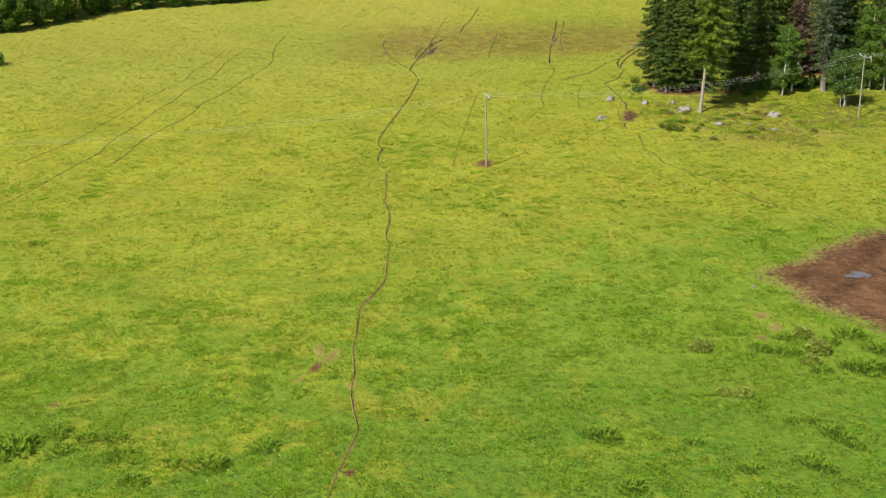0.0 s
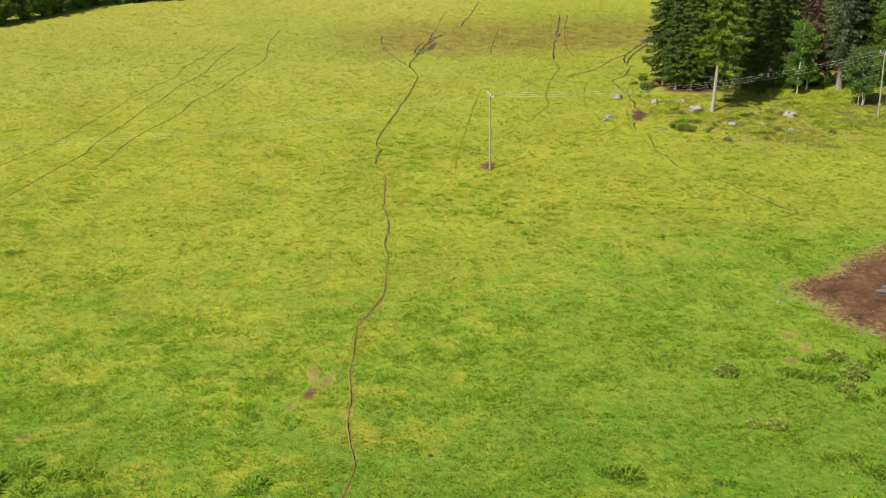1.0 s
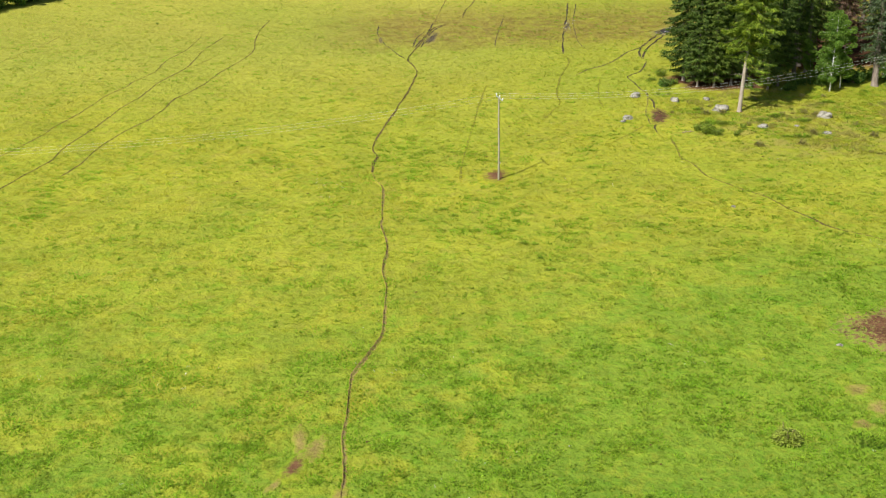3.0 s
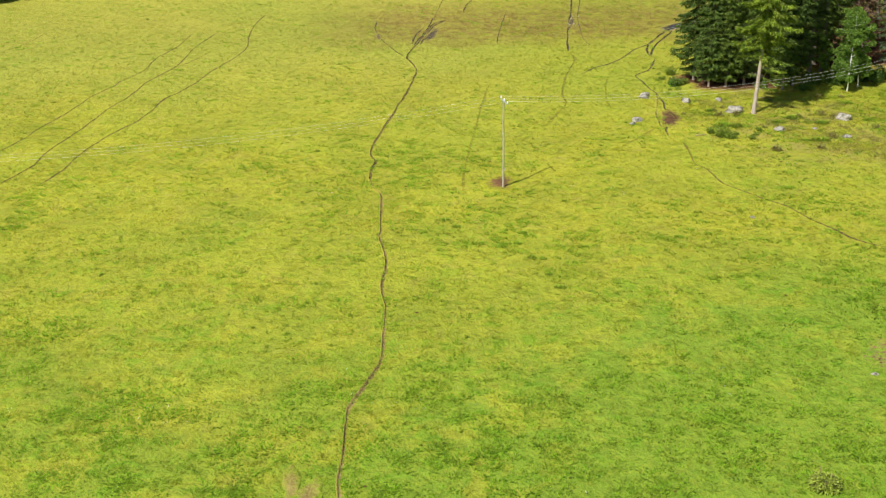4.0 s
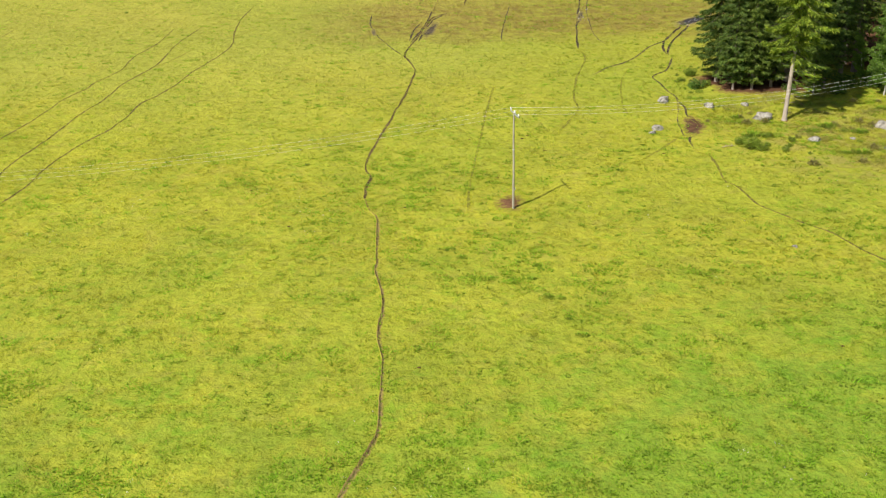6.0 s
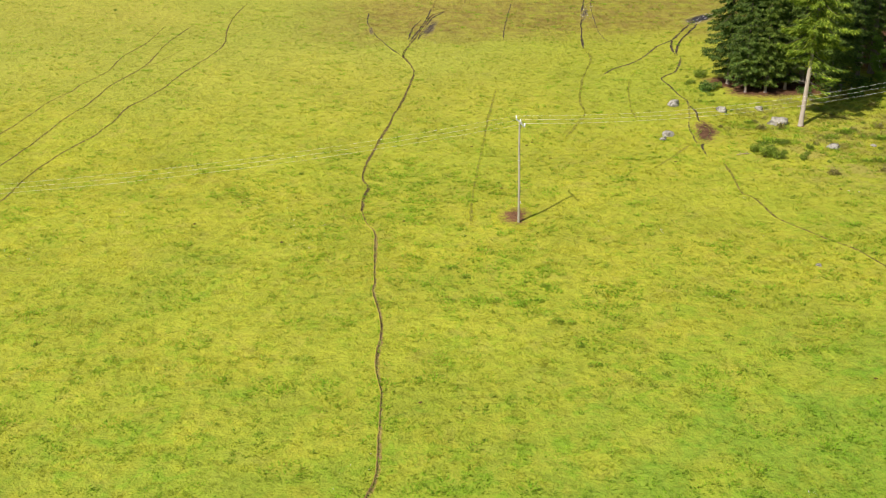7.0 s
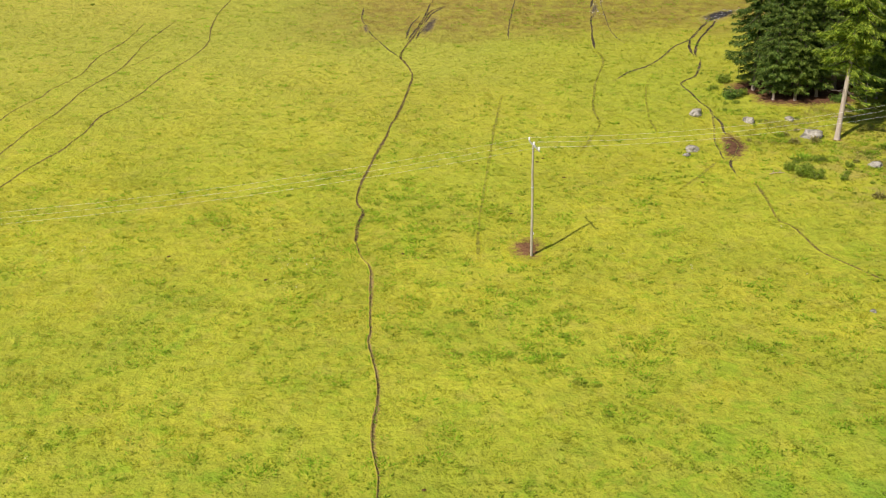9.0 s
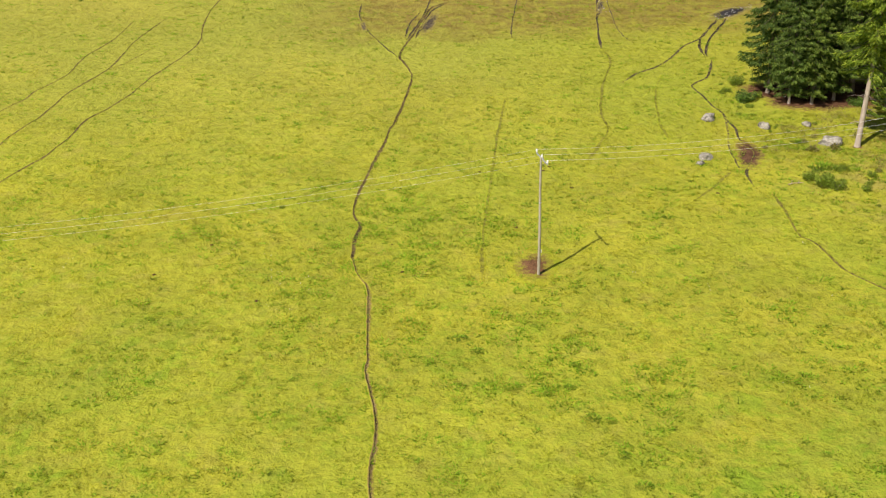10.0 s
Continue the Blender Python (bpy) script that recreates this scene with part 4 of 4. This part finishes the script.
shrub = build_shrub(51, 0.9, 1.6, 1100, 0.15, M_SHRUB, "low leafy green shrub on the rough grass")
shrub.matrix_basis = stand(31.9, 138.4, 0, 0.5)
dusky = build_shrub(52, 1.6, 1.6, 1100, 0.19, M_LEAF_DARK, "dark green bush at the foot of the spruces")
dusky.matrix_basis = stand(45.7, 154.3)
for i, (x, y, s) in enumerate(((48.3, 153.9, 1.1), (53.0, 154.2, 1.2), (49.8, 155.4, 1.2), (51.4, 155.8, 1.3), (55.6, 156.0, 1.2), (58.8, 155.0, 1.2), (60.4, 153.6, 1.0), (57.5, 151.0, 0.9), (28.8, 156.0, 0.75), (39.0, 153.4, 0.6), (65.0, 148.5, 1.0), (-77.6, 182.0, 1.7), (44.0, 152.2, 0.7))):
    copy_thing(dusky, stand(x, y, i * 77, s))
for i, (x, y, s) in enumerate(((27.7, 158.6, 0.85), (29.2, 160.9, 1.0), (28.9, 154.4, 0.7), (-14.1, 135.0, 0.5), (-48.3, 198.2, 0.5), (29.3, 137.4, 0.75), (30.4, 136.9, 1.1), (31.3, 136.0, 0.75), (29.9, 138.4, 0.7), (33.3, 135.4, 0.7), (34.6, 133.2, 0.5), (36.5, 138.6, 0.55), (38.8, 140.6, 0.6), (32.4, 131.4, 0.4), (40.6, 136.4, 0.6), (27.3, 152.4, 0.5), (27.9, 154.3, 0.45), (38.2, 148.0, 0.6), (41.5, 143.3, 0.55), (46.0, 146.0, 0.6), (59.5, 141.5, 0.9), (62.0, 139.5, 1.0), (58.0, 144.0, 0.7), (33.5, 149.2, 0.5), (63.0, 145.5, 0.9))):
    copy_thing(shrub, stand(x, y, i * 61, s * (0.8 if y < 150 else 1.0)))
rng_rank = random.Random(58)
for _ in range(26):
    y = rng_rank.uniform(146.5, 166)
    x = 30.5 - (y - 146) * 0.12 + rng_rank.gauss(0, 1.5)
    copy_thing(shrub, stand(x, y, rng_rank.uniform(0, 360), rng_rank.uniform(0.18, 0.42)))
bushy = build_shrub(53, 1.5, 1.3, 900, 0.17, M_SHRUB, "leafy green bush standing in the rough grass")
bushy.matrix_basis = stand(29.4, 135.6, 0, 0.78)
for i, (x, y, s) in enumerate(((28.7, 137.0, 0.7), (30.3, 134.7, 0.75), (32.6, 134.2, 0.5), (34.0, 136.8, 0.45), (29.1, 160.4, 0.9), (30.2, 156.6, 0.6))):
    copy_thing(bushy, stand(x, y, i * 83, s))

# ---- boulders ----
def build_rock(seed, x, y, sx, sy, sz, label):
    bm = bmesh.new()
    bmesh.ops.create_icosphere(bm, subdivisions=4, radius=1.0)
    off = Vector((seed * 3.1, seed * 1.7, 0.3))
    rng = random.Random(seed * 7 + 2)
    cuts = [(Vector((rng.gauss(0, 1), rng.gauss(0, 1), rng.gauss(0.35, 0.7))).normalized(), rng.uniform(0.66, 0.92)) for _ in range(9)]
    for v in bm.verts:
        for flat, reach in cuts:
            over = v.co.dot(flat) - reach
            if over > 0:
                v.co -= flat * over * 0.8
        n = 0.16 + noise.noise(v.co * 1.1 + off) * 0.26 + noise.noise(v.co * 2.4 + off) * 0.13 + noise.noise(v.co * 6 + off) * 0.06
        v.co *= 1 + n
        v.co.z = v.co.z if v.co.z < 0.85 else 0.85 + (v.co.z - 0.85) * 0.5
        v.co.x, v.co.y, v.co.z = v.co.x * sx, v.co.y * sy, v.co.z * sz
    rock = new("boulder", bm_mesh("boulder", bm, M_ROCK, True))
    rock.matrix_basis = pose(x, y, lz(x, y) + sz * 0.12, 0, 0, seed * 53)
    return tagged(rock, label, "boulder", "boulders in the rough grass")


for i, (x, y, sx, sy, sz) in enumerate(((24.2, 151.4, 0.78, 0.58, 0.5), (28.7, 148.7, 0.62, 0.48, 0.4), (33.4, 144.6, 0.95, 0.75, 0.62), (21.7, 142.2, 0.6, 0.5, 0.4), (32.7, 149.1, 0.6, 0.4, 0.25), (44.5, 140.3, 0.9, 0.65, 0.6), (36.3, 136.9, 0.6, 0.5, 0.35), (42.6, 134.0, 0.45, 0.4, 0.25), (26.4, 112.3, 0.22, 0.18, 0.12), (26.4, 85.0, 0.2, 0.16, 0.12), (20.9, 141.0, 0.35, 0.3, 0.2), (40.3, 137.4, 0.3, 0.25, 0.15))):
    build_rock(i + 1, x, y, sx, sy, sz, "grey lichen-spotted granite boulder in the grass" if sx > 0.5 else "small pale stone lying in the grass")


# wet stones in the two seeps, coloured pale to stand for glints of water
rng_seep = random.Random(9)
bm = bmesh.new()
bmesh.ops.create_icosphere(bm, subdivisions=2, radius=1.0)
for v in bm.verts:
    v.co *= 1 + 0.3 * noise.noise(v.co * 1.3)
    v.co.z *= 0.55
wet_stone = bm_mesh("stone", bm, M_WETSTONE, True)
for count, x0, y0, x1, y1, wide in ((34, 33.7, 183.6, 38.4, 188.6, 0.5), (14, 19.6, 187.0, 20.9, 195.5, 0.45)):
    for _ in range(count):
        t = rng_seep.random()
        x, y = x0 + (x1 - x0) * t + rng_seep.gauss(0, wide), y0 + (y1 - y0) * t + rng_seep.gauss(0, wide)
        stone = new("stone", wet_stone)
        stone.matrix_basis = pose(x, y, lz(x, y) + 0.05, 0, 0, rng_seep.uniform(0, 360)) @ Matrix.Diagonal((rng_seep.uniform(0.05, 0.11), rng_seep.uniform(0.04, 0.08), rng_seep.uniform(0.05, 0.09), 1))
        tagged(stone, "wet stone in the muddy seep, coloured pale as a glint", "stone", "wet stones in the seeps")


# fallen branch by the wood
def build_fallen_branch(x, y, turn, length):
    branch = thing("fallen_branch", "bleached bare fallen branch lying in rough grass", "branch", stand(x, y, turn))
    part("stem", tubes_mesh("stem", [([(-length / 2, 0, 0.08), (0, 0.08, 0.14), (length / 2, -0.05, 0.1)], [0.045, 0.035, 0.015], 7)], M_DEADWOOD), branch)
    for s, up in ((-0.25, 1), (0.1, -1), (0.3, 1)):
        part("twig", tubes_mesh("twig", [([(length * s, 0.05, 0.12), (length * s + 0.3, 0.35 * up, 0.25), (length * s + 0.5, 0.6 * up, 0.2)], [0.03, 0.02, 0.008], 5)], M_DEADWOOD), branch)


build_fallen_branch(27.4, 136.1, 15, 1.2)
build_fallen_branch(37.4, 148.9, 5, 1.5)


# ---- weeds ----
def build_weed(seed, height, radius, blades, stalks, label, leaf):
    rng = np.random.default_rng(seed)
    weed = thing("weed_clump", label, "weed", pose(0, 0, 0), "weed clumps in the pasture")
    n = blades
    w, r = rng.uniform(0, 6.3, n), radius * np.sqrt(rng.uniform(0, 1, n))
    c = np.stack([r * np.cos(w), r * np.sin(w), height * rng.uniform(0.2, 0.95, n) * np.sqrt(1.04 - (r / radius) ** 2)], 1)
    d = np.stack([np.cos(w) * 0.8, np.sin(w) * 0.8, rng.uniform(0.0, 0.6, n)], 1) + rng.normal(size=(n, 3)) * 0.3
    part("leaves", raw_mesh("leaves", *sprays(rng, c, d, 0.05, 0.3, 0.2, 2.0), 4, leaf), weed)
    items = []
    for _ in range(stalks):
        a, q, h = rng.uniform(0, 6.3), radius * 0.6 * rng.random(), height * rng.uniform(0.8, 1.3)
        foot = Vector((q * math.cos(a), q * math.sin(a), -0.03))
        items.append(([foot, foot + Vector((0.06 * math.cos(a), 0.06 * math.sin(a), h * 0.6)), foot + Vector((0.16 * math.cos(a), 0.16 * math.sin(a), h))], [0.012, 0.014, 0.03], 4))
    if items:
        tagged(part("seed_growth", tubes_mesh("seed_growth", items, M_SEED), weed, "pale brown seed stalks"), kind="stuff")
    return weed


thistle = build_weed(61, 0.85, 0.8, 900, 5, "bushy thistle clump with pale seed heads in grass", M_THISTLE)
thistle.matrix_basis = stand(19.0, 73.0)
def build_dock(seed, leaves, radius, tall):
    """A loose clump of upright pointed leaves, each bent outwards at its tip."""
    rng = np.random.default_rng(seed)
    weed = thing("weed_clump", "dark green dock clump standing above the pasture", "weed", pose(0, 0, 0), "weed clumps in the pasture")
    w, r = rng.uniform(0, 6.3, leaves), radius * rng.uniform(0, 1, leaves) ** 0.6
    out = np.stack([np.cos(w), np.sin(w), np.zeros(leaves)], 1)
    side = np.stack([-np.sin(w), np.cos(w), np.zeros(leaves)], 1) * rng.uniform(0.03, 0.06, leaves)[:, None]
    h = tall * rng.uniform(0.45, 1.1, leaves) * (1.1 - 0.6 * r / radius)
    up = np.array([0, 0, 1.0])
    root = out * r[:, None] - up * 0.02
    bend = root + out * (0.3 * h)[:, None] + up * (0.65 * h)[:, None] + rng.normal(size=(leaves, 3)) * 0.03
    tip = bend + out * (0.45 * h)[:, None] + up * (0.3 * h)[:, None]
    v = np.stack([root, bend + side, tip, bend - side], 1).reshape(-1, 3)
    part("leaves", raw_mesh("leaves", v, np.arange(4 * leaves), 4, M_DOCK), weed)
    return weed


dock = build_dock(62, 130, 0.8, 0.5)
dock.matrix_basis = stand(10.25, 60.5, 0, 1.3)
for i, (x, y, s) in enumerate(((27.4, 72.1, 1.15), (26.2, 70.1, 0.85), (27.1, 74.6, 0.9), (20.2, 65.6, 0.75), (18.9, 65.9, 0.6))):
    copy_thing(thistle, stand(x, y, i * 50, s))
for i, (x, y, s) in enumerate((
        (30.6, 74.4, 1.2), (29.8, 68.8, 1.4), (28.9, 69.4, 1.0), (31.9, 71.9, 1.3), (23.3, 72.7, 0.9), (25.1, 72.0, 1.0), (23.6, 61.6, 0.7), (24.2, 60.2, 0.8), (24.6, 59.3, 0.75), (25.0, 58.3, 0.6), (22.2, 61.8, 0.6),
        (21.8, 56.8, 0.9), (22.3, 56.0, 0.75), (15.6, 59.7, 0.6), (18.2, 56.2, 0.75), (10.8, 54.7, 0.9), (9.2, 61.0, 0.7), (-27.9, 62.2, 1.7), (-28.6, 61.4, 1.3), (-25.5, 63.8, 1.0), (-23.3, 62.9, 0.8), (-21.5, 62.8, 0.9),
        (-20.4, 60.6, 0.8), (-24.6, 61.5, 0.9), (-14.6, 59.1, 1.2), (-14.0, 59.4, 0.8), (-11.4, 61.2, 1.0), (-16.9, 59.5, 0.7), (-18.7, 57.3, 0.9), (-40.7, 101.5, 1.2), (7.5, 102.1, 0.5), (6.4, 105.6, 0.6), (8.1, 99.7, 0.6),
        (17.8, 101.6, 0.4), (7.3, 105.3, 0.5), (5.5, 108.7, 0.5), (19.2, 109.1, 0.45), (-0.6, 114.4, 0.7), (0.4, 113.0, 0.6), (6.2, 111.0, 0.4), (26.6, 69.0, 0.8), (25.7, 74.5, 0.8), (28.6, 73.4, 0.8), (31.5, 68.3, 1.0))):
    copy_thing(dock, stand(x, y, i * 47, s if y < 90 else s * 0.7))

dry_weed = build_weed(63, 0.5, 0.55, 90, 14, "dry brown weed clump in the rough grass", M_BRACKEN)
dry_weed.matrix_basis = stand(34.0, 130.4)
rng_dry = random.Random(31)
for _ in range(26):
    x = rng_dry.uniform(27, 48)
    y = rng_dry.uniform(max(128.0, 146 - (x - 25) * 1.3), 149)
    if math.hypot(x - 35.3, y - 143.5) > 1.2 and x + y * 0.1 > 40.5:
        copy_thing(rng_dry.choice((dry_weed, dry_weed, dock)), stand(x, y, rng_dry.uniform(0, 360), rng_dry.uniform(0.5, 1.1)))

# ---- dung and flowers ----
rng_small = np.random.default_rng(77)
bm = bmesh.new()
bmesh.ops.create_uvsphere(bm, u_segments=10, v_segments=6, radius=0.16)
for v in bm.verts:
    v.co *= 1 + 0.2 * noise.noise(v.co * 9)
    v.co.z = max(-0.01, v.co.z * 0.35)
pat_mesh = bm_mesh("cow_pat", bm, M_DUNG, True)
for i in range(26):
    y = rng_small.uniform(58, 140)
    x = rng_small.uniform(-0.3, 0.3) * y
    if i < 5:
        x, y = ((5.9, 140.0), (9.4, 137.2), (8.0, 141.4), (2.0, 140.9), (7.4, 140.6))[i]
    pat = new("cow_pat", pat_mesh)
    s = rng_small.uniform(0.5, 1.1)
    pat.matrix_basis = stand(x, y, rng_small.uniform(0, 360), s)
    tagged(pat, "dried brown dung pat lying in the grass", "dung", "dung pats")


# ---- grass blades ----
def value_noise(x, y, cell, seed):
    """Smooth random field between 0 and 1 over the plan."""
    table = np.random.default_rng(seed).random((256, 256))
    gx_, gy_ = x / cell, y / cell
    ix, iy = np.floor(gx_).astype(int), np.floor(gy_).astype(int)
    fx, fy = gx_ - ix, gy_ - iy
    fx, fy = fx * fx * (3 - 2 * fx), fy * fy * (3 - 2 * fy)
    t = lambda a, b: table[a % 256, b % 256]
    return (t(ix, iy) * (1 - fx) + t(ix + 1, iy) * fx) * (1 - fy) + (t(ix, iy + 1) * (1 - fx) + t(ix + 1, iy + 1) * fx) * fy


def scatter(rng, count, far_keep):
    """Points over the pasture that the flight passes over, thinner far uphill."""
    y = 44 + 194 * rng.random(count) ** 0.75
    x = (rng.random(count) * 2 - 1) * (0.46 * y + 6)
    keep = rng.random(count) < np.clip(1.0 - (y - 130) / 105 * (1 - far_keep), far_keep, 1.0)
    wood = (x > 0.30 * y - 17) & (y > 151 + 0.06 * (x - 30)) & (x > 29)
    yard = ((x - 40.2) / 11.6) ** 2 + ((y - 84.1) / 9.5) ** 2 < 1
    keep &= ~wood & ~yard
    x, y = x[keep], y[keep]
    free = np.ones(len(x), bool)
    for line, half in LINES:
        lo, hi = line.min(0) - 1, line.max(0) + 1
        near = np.where((x > lo[0]) & (x < hi[0]) & (y > lo[1]) & (y < hi[1]))[0]
        if len(near):
            d = np.min((x[near, None] - line[None, ::2, 0]) ** 2 + (y[near, None] - line[None, ::2, 1]) ** 2, 1)
            free[near[d < (half * 0.52) ** 2]] = False
    for _, _, cx, cy, rx, ry, _, _ in PATCHES[1:]:
        free &= ((x - cx) / (rx * 0.75)) ** 2 + ((y - cy) / (ry * 0.75)) ** 2 > 1
    return x[free], y[free]


def blades_mesh(rng, x, y, per, spread, height, width, material, name):
    n = len(x)
    z = land(x, y)
    root = np.repeat(np.stack([x, y, z], 1), per, 0)
    m = n * per
    tall = np.repeat(height, per) * rng.uniform(0.5, 1.2, m)
    w = rng.uniform(0, 2 * np.pi, m)
    r = np.repeat(np.broadcast_to(spread, n), per) * np.sqrt(rng.random(m))
    root[:, 0] += r * np.cos(w)
    root[:, 1] += r * np.sin(w)
    root[:, 2] -= 0.01
    lean = tall * rng.uniform(0.6, 2.0, m)
    tip = root + np.stack([lean * np.cos(w), lean * np.sin(w), tall], 1)
    q = w + np.pi / 2 + rng.normal(size=m) * 0.5
    side = np.stack([np.cos(q), np.sin(q), np.zeros(m)], 1) * (width * rng.uniform(0.6, 1.4, m))[:, None]
    v = np.stack([root - side, root + side, tip], 1).reshape(-1, 3)
    return raw_mesh(name, v, np.arange(len(v)), 3, material)


rng_grass = np.random.default_rng(3)
x, y = scatter(rng_grass, 330000, 0.45)
clumpy = value_noise(x, y, 1.3, 1) * 0.6 + value_noise(x, y, 0.5, 2) * 0.4
keep = rng_grass.random(len(x)) < 0.25 + 1.1 * np.clip(clumpy - 0.25, 0, 1)
x, y = x[keep], y[keep]
tagged(new("grass", blades_mesh(rng_grass, x, y, 5, 0.16, 0.05 + 0.1 * clumpy[keep], 0.04, M_BLADES, "grass")), "short grazed yellow-green pasture grass", "grass", kind="stuff")
# taller dark green tufts that the cattle leave, in drifts
x, y = scatter(rng_grass, 64000, 0.5)
f = value_noise(x, y, 16.0, 7) * 0.28 + value_noise(x, y, 5.0, 8) * 0.34 + value_noise(x, y, 1.7, 9) * 0.38
keep = rng_grass.random(len(x)) < np.clip((f - 0.46) * 3.6, 0.012, 0.85) * np.interp(y, (95, 130, 165), (1.0, 0.65, 0.15))
x, y, f = x[keep], y[keep], f[keep]
size = rng_grass.gamma(2.4, 0.12, len(x)) + 0.12
for name, pick, per in (("grass_tufts", size < 0.42, 14), ("grass_tussocks", size >= 0.42, 34)):
    tagged(new(name, blades_mesh(rng_grass, x[pick], y[pick], per, size[pick], 0.09 + 0.16 * size[pick], 0.05, M_TUFT, name)), "dark green grass tufts left ungrazed in drifts", "grass", kind="stuff")
# small fresh tufts, everywhere
x, y = scatter(rng_grass, 26000, 0.25)
f = value_noise(x, y, 2.4, 44) * 0.5 + value_noise(x, y, 0.8, 45) * 0.5
x, y = x[f > 0.5], y[f > 0.5]
tagged(new("fresh_tufts", blades_mesh(rng_grass, x, y, 9, rng_grass.uniform(0.1, 0.24, len(x)), rng_grass.uniform(0.1, 0.2, len(x)), 0.05, M_WEED, "fresh_tufts")), "small fresh green grass tufts scattered over the pasture", "grass", kind="stuff")
# uneven grass hanging over the western lip of the main cattle path
line, half = LINES[0]
spot = np.sort(rng_grass.choice(len(line) - 1, 900))
step = rng_grass.random(900)[:, None]
lip = line[spot] * (1 - step) + line[spot + 1] * step
keep = value_noise(lip[:, 0], lip[:, 1], 0.9, 51) > 0.3
x = lip[keep, 0] - half * rng_grass.uniform(0.42, 0.72, keep.sum())
y = lip[keep, 1]
tagged(new("lip_grass", blades_mesh(rng_grass, x, y, 9, 0.07, rng_grass.uniform(0.05, 0.12, len(x)), 0.03, M_TUFT, "lip_grass")), "uneven green grass hanging over a cattle path's lip", "grass", kind="stuff")
# rank hummocks on the low ground
n = 26000
x, y = rng_grass.uniform(-34, 36, n), rng_grass.uniform(48, 84, n)
f = value_noise(x, y, 3.2, 38) * 0.55 + value_noise(x, y, 1.1, 39) * 0.45
clear = np.min(np.stack([np.min((x[:, None] - line[None, ::3, 0]) ** 2 + (y[:, None] - line[None, ::3, 1]) ** 2, 1) for line, _ in LINES[:2]]), 0) > 0.5
keep = (f > 0.62) & clear & (((x - 40.2) / 12.2) ** 2 + ((y - 84.1) / 10.0) ** 2 > 1)
x, y = x[keep], y[keep]
tagged(new("grass_hummocks", blades_mesh(rng_grass, x, y, 8, 0.2, np.full(len(x), 0.13), 0.045, M_DOCK, "grass_hummocks")), "rank dark green grass hummocks on low ground", "grass", kind="stuff")
# rough grass, dry stalks and rushes along the wood
n = 30000
x, y = rng_grass.uniform(24, 68, n), rng_grass.uniform(126, 153, n)
f = value_noise(x, y, 2.6, 18) * 0.55 + value_noise(x, y, 0.9, 19) * 0.45
g = value_noise(x, y, 4.5, 21) * 0.6 + value_noise(x, y, 1.4, 22) * 0.4
lot = rng_grass.random(n)
rough = (y > 147 - (x - 24) * 1.15) & ((x < 46) | (y > 133)) & (y < 152.5 + 0.06 * (x - 30)) & (np.hypot(x - 35.3, y - 143.5) > 0.7) & (np.hypot(x - 26.0, (y - 147.0) * 0.25) > 1.6)
for name, keep, per, tall, wide, material, label in (
        ("dry_stalks", rough & (f > 0.56) & (g > 0.56) & (lot < 0.4), 6, 0.26, 0.03, M_BRACKEN, "dry orange-brown stalks in the rough grass"),
        ("rough_grass", rough & (f > 0.38) & (g <= 0.62) & (lot < 0.3), 7, 0.15, 0.04, M_BLADES, "long green rough grass along the wood"),
        ("rushes", rough & (f < 0.36) & (lot < 0.1), 9, 0.36, 0.03, M_DOCK, "dark green upright rushes along the wood")):
    tagged(new(name, blades_mesh(rng_grass, x[keep], y[keep], per, 0.3, np.full(int(keep.sum()), tall), wide, material, name)), label, "dry stalks" if name == "dry_stalks" else "grass", kind="stuff")
# white clover and yarrow heads
x, y = scatter(rng_grass, 9000, 0.3)
f = value_noise(x, y, 6.0, 28)
keep = (f > 0.8) & (y < 130)
x, y = x[keep], y[keep]
tagged(new("white_flowers", blades_mesh(rng_grass, x, y, 3, 0.15, np.full(len(x), 0.1), 0.015, M_FLOWER, "white_flowers")), "scattered tiny white flowers in the grass", "flowers", kind="stuff")
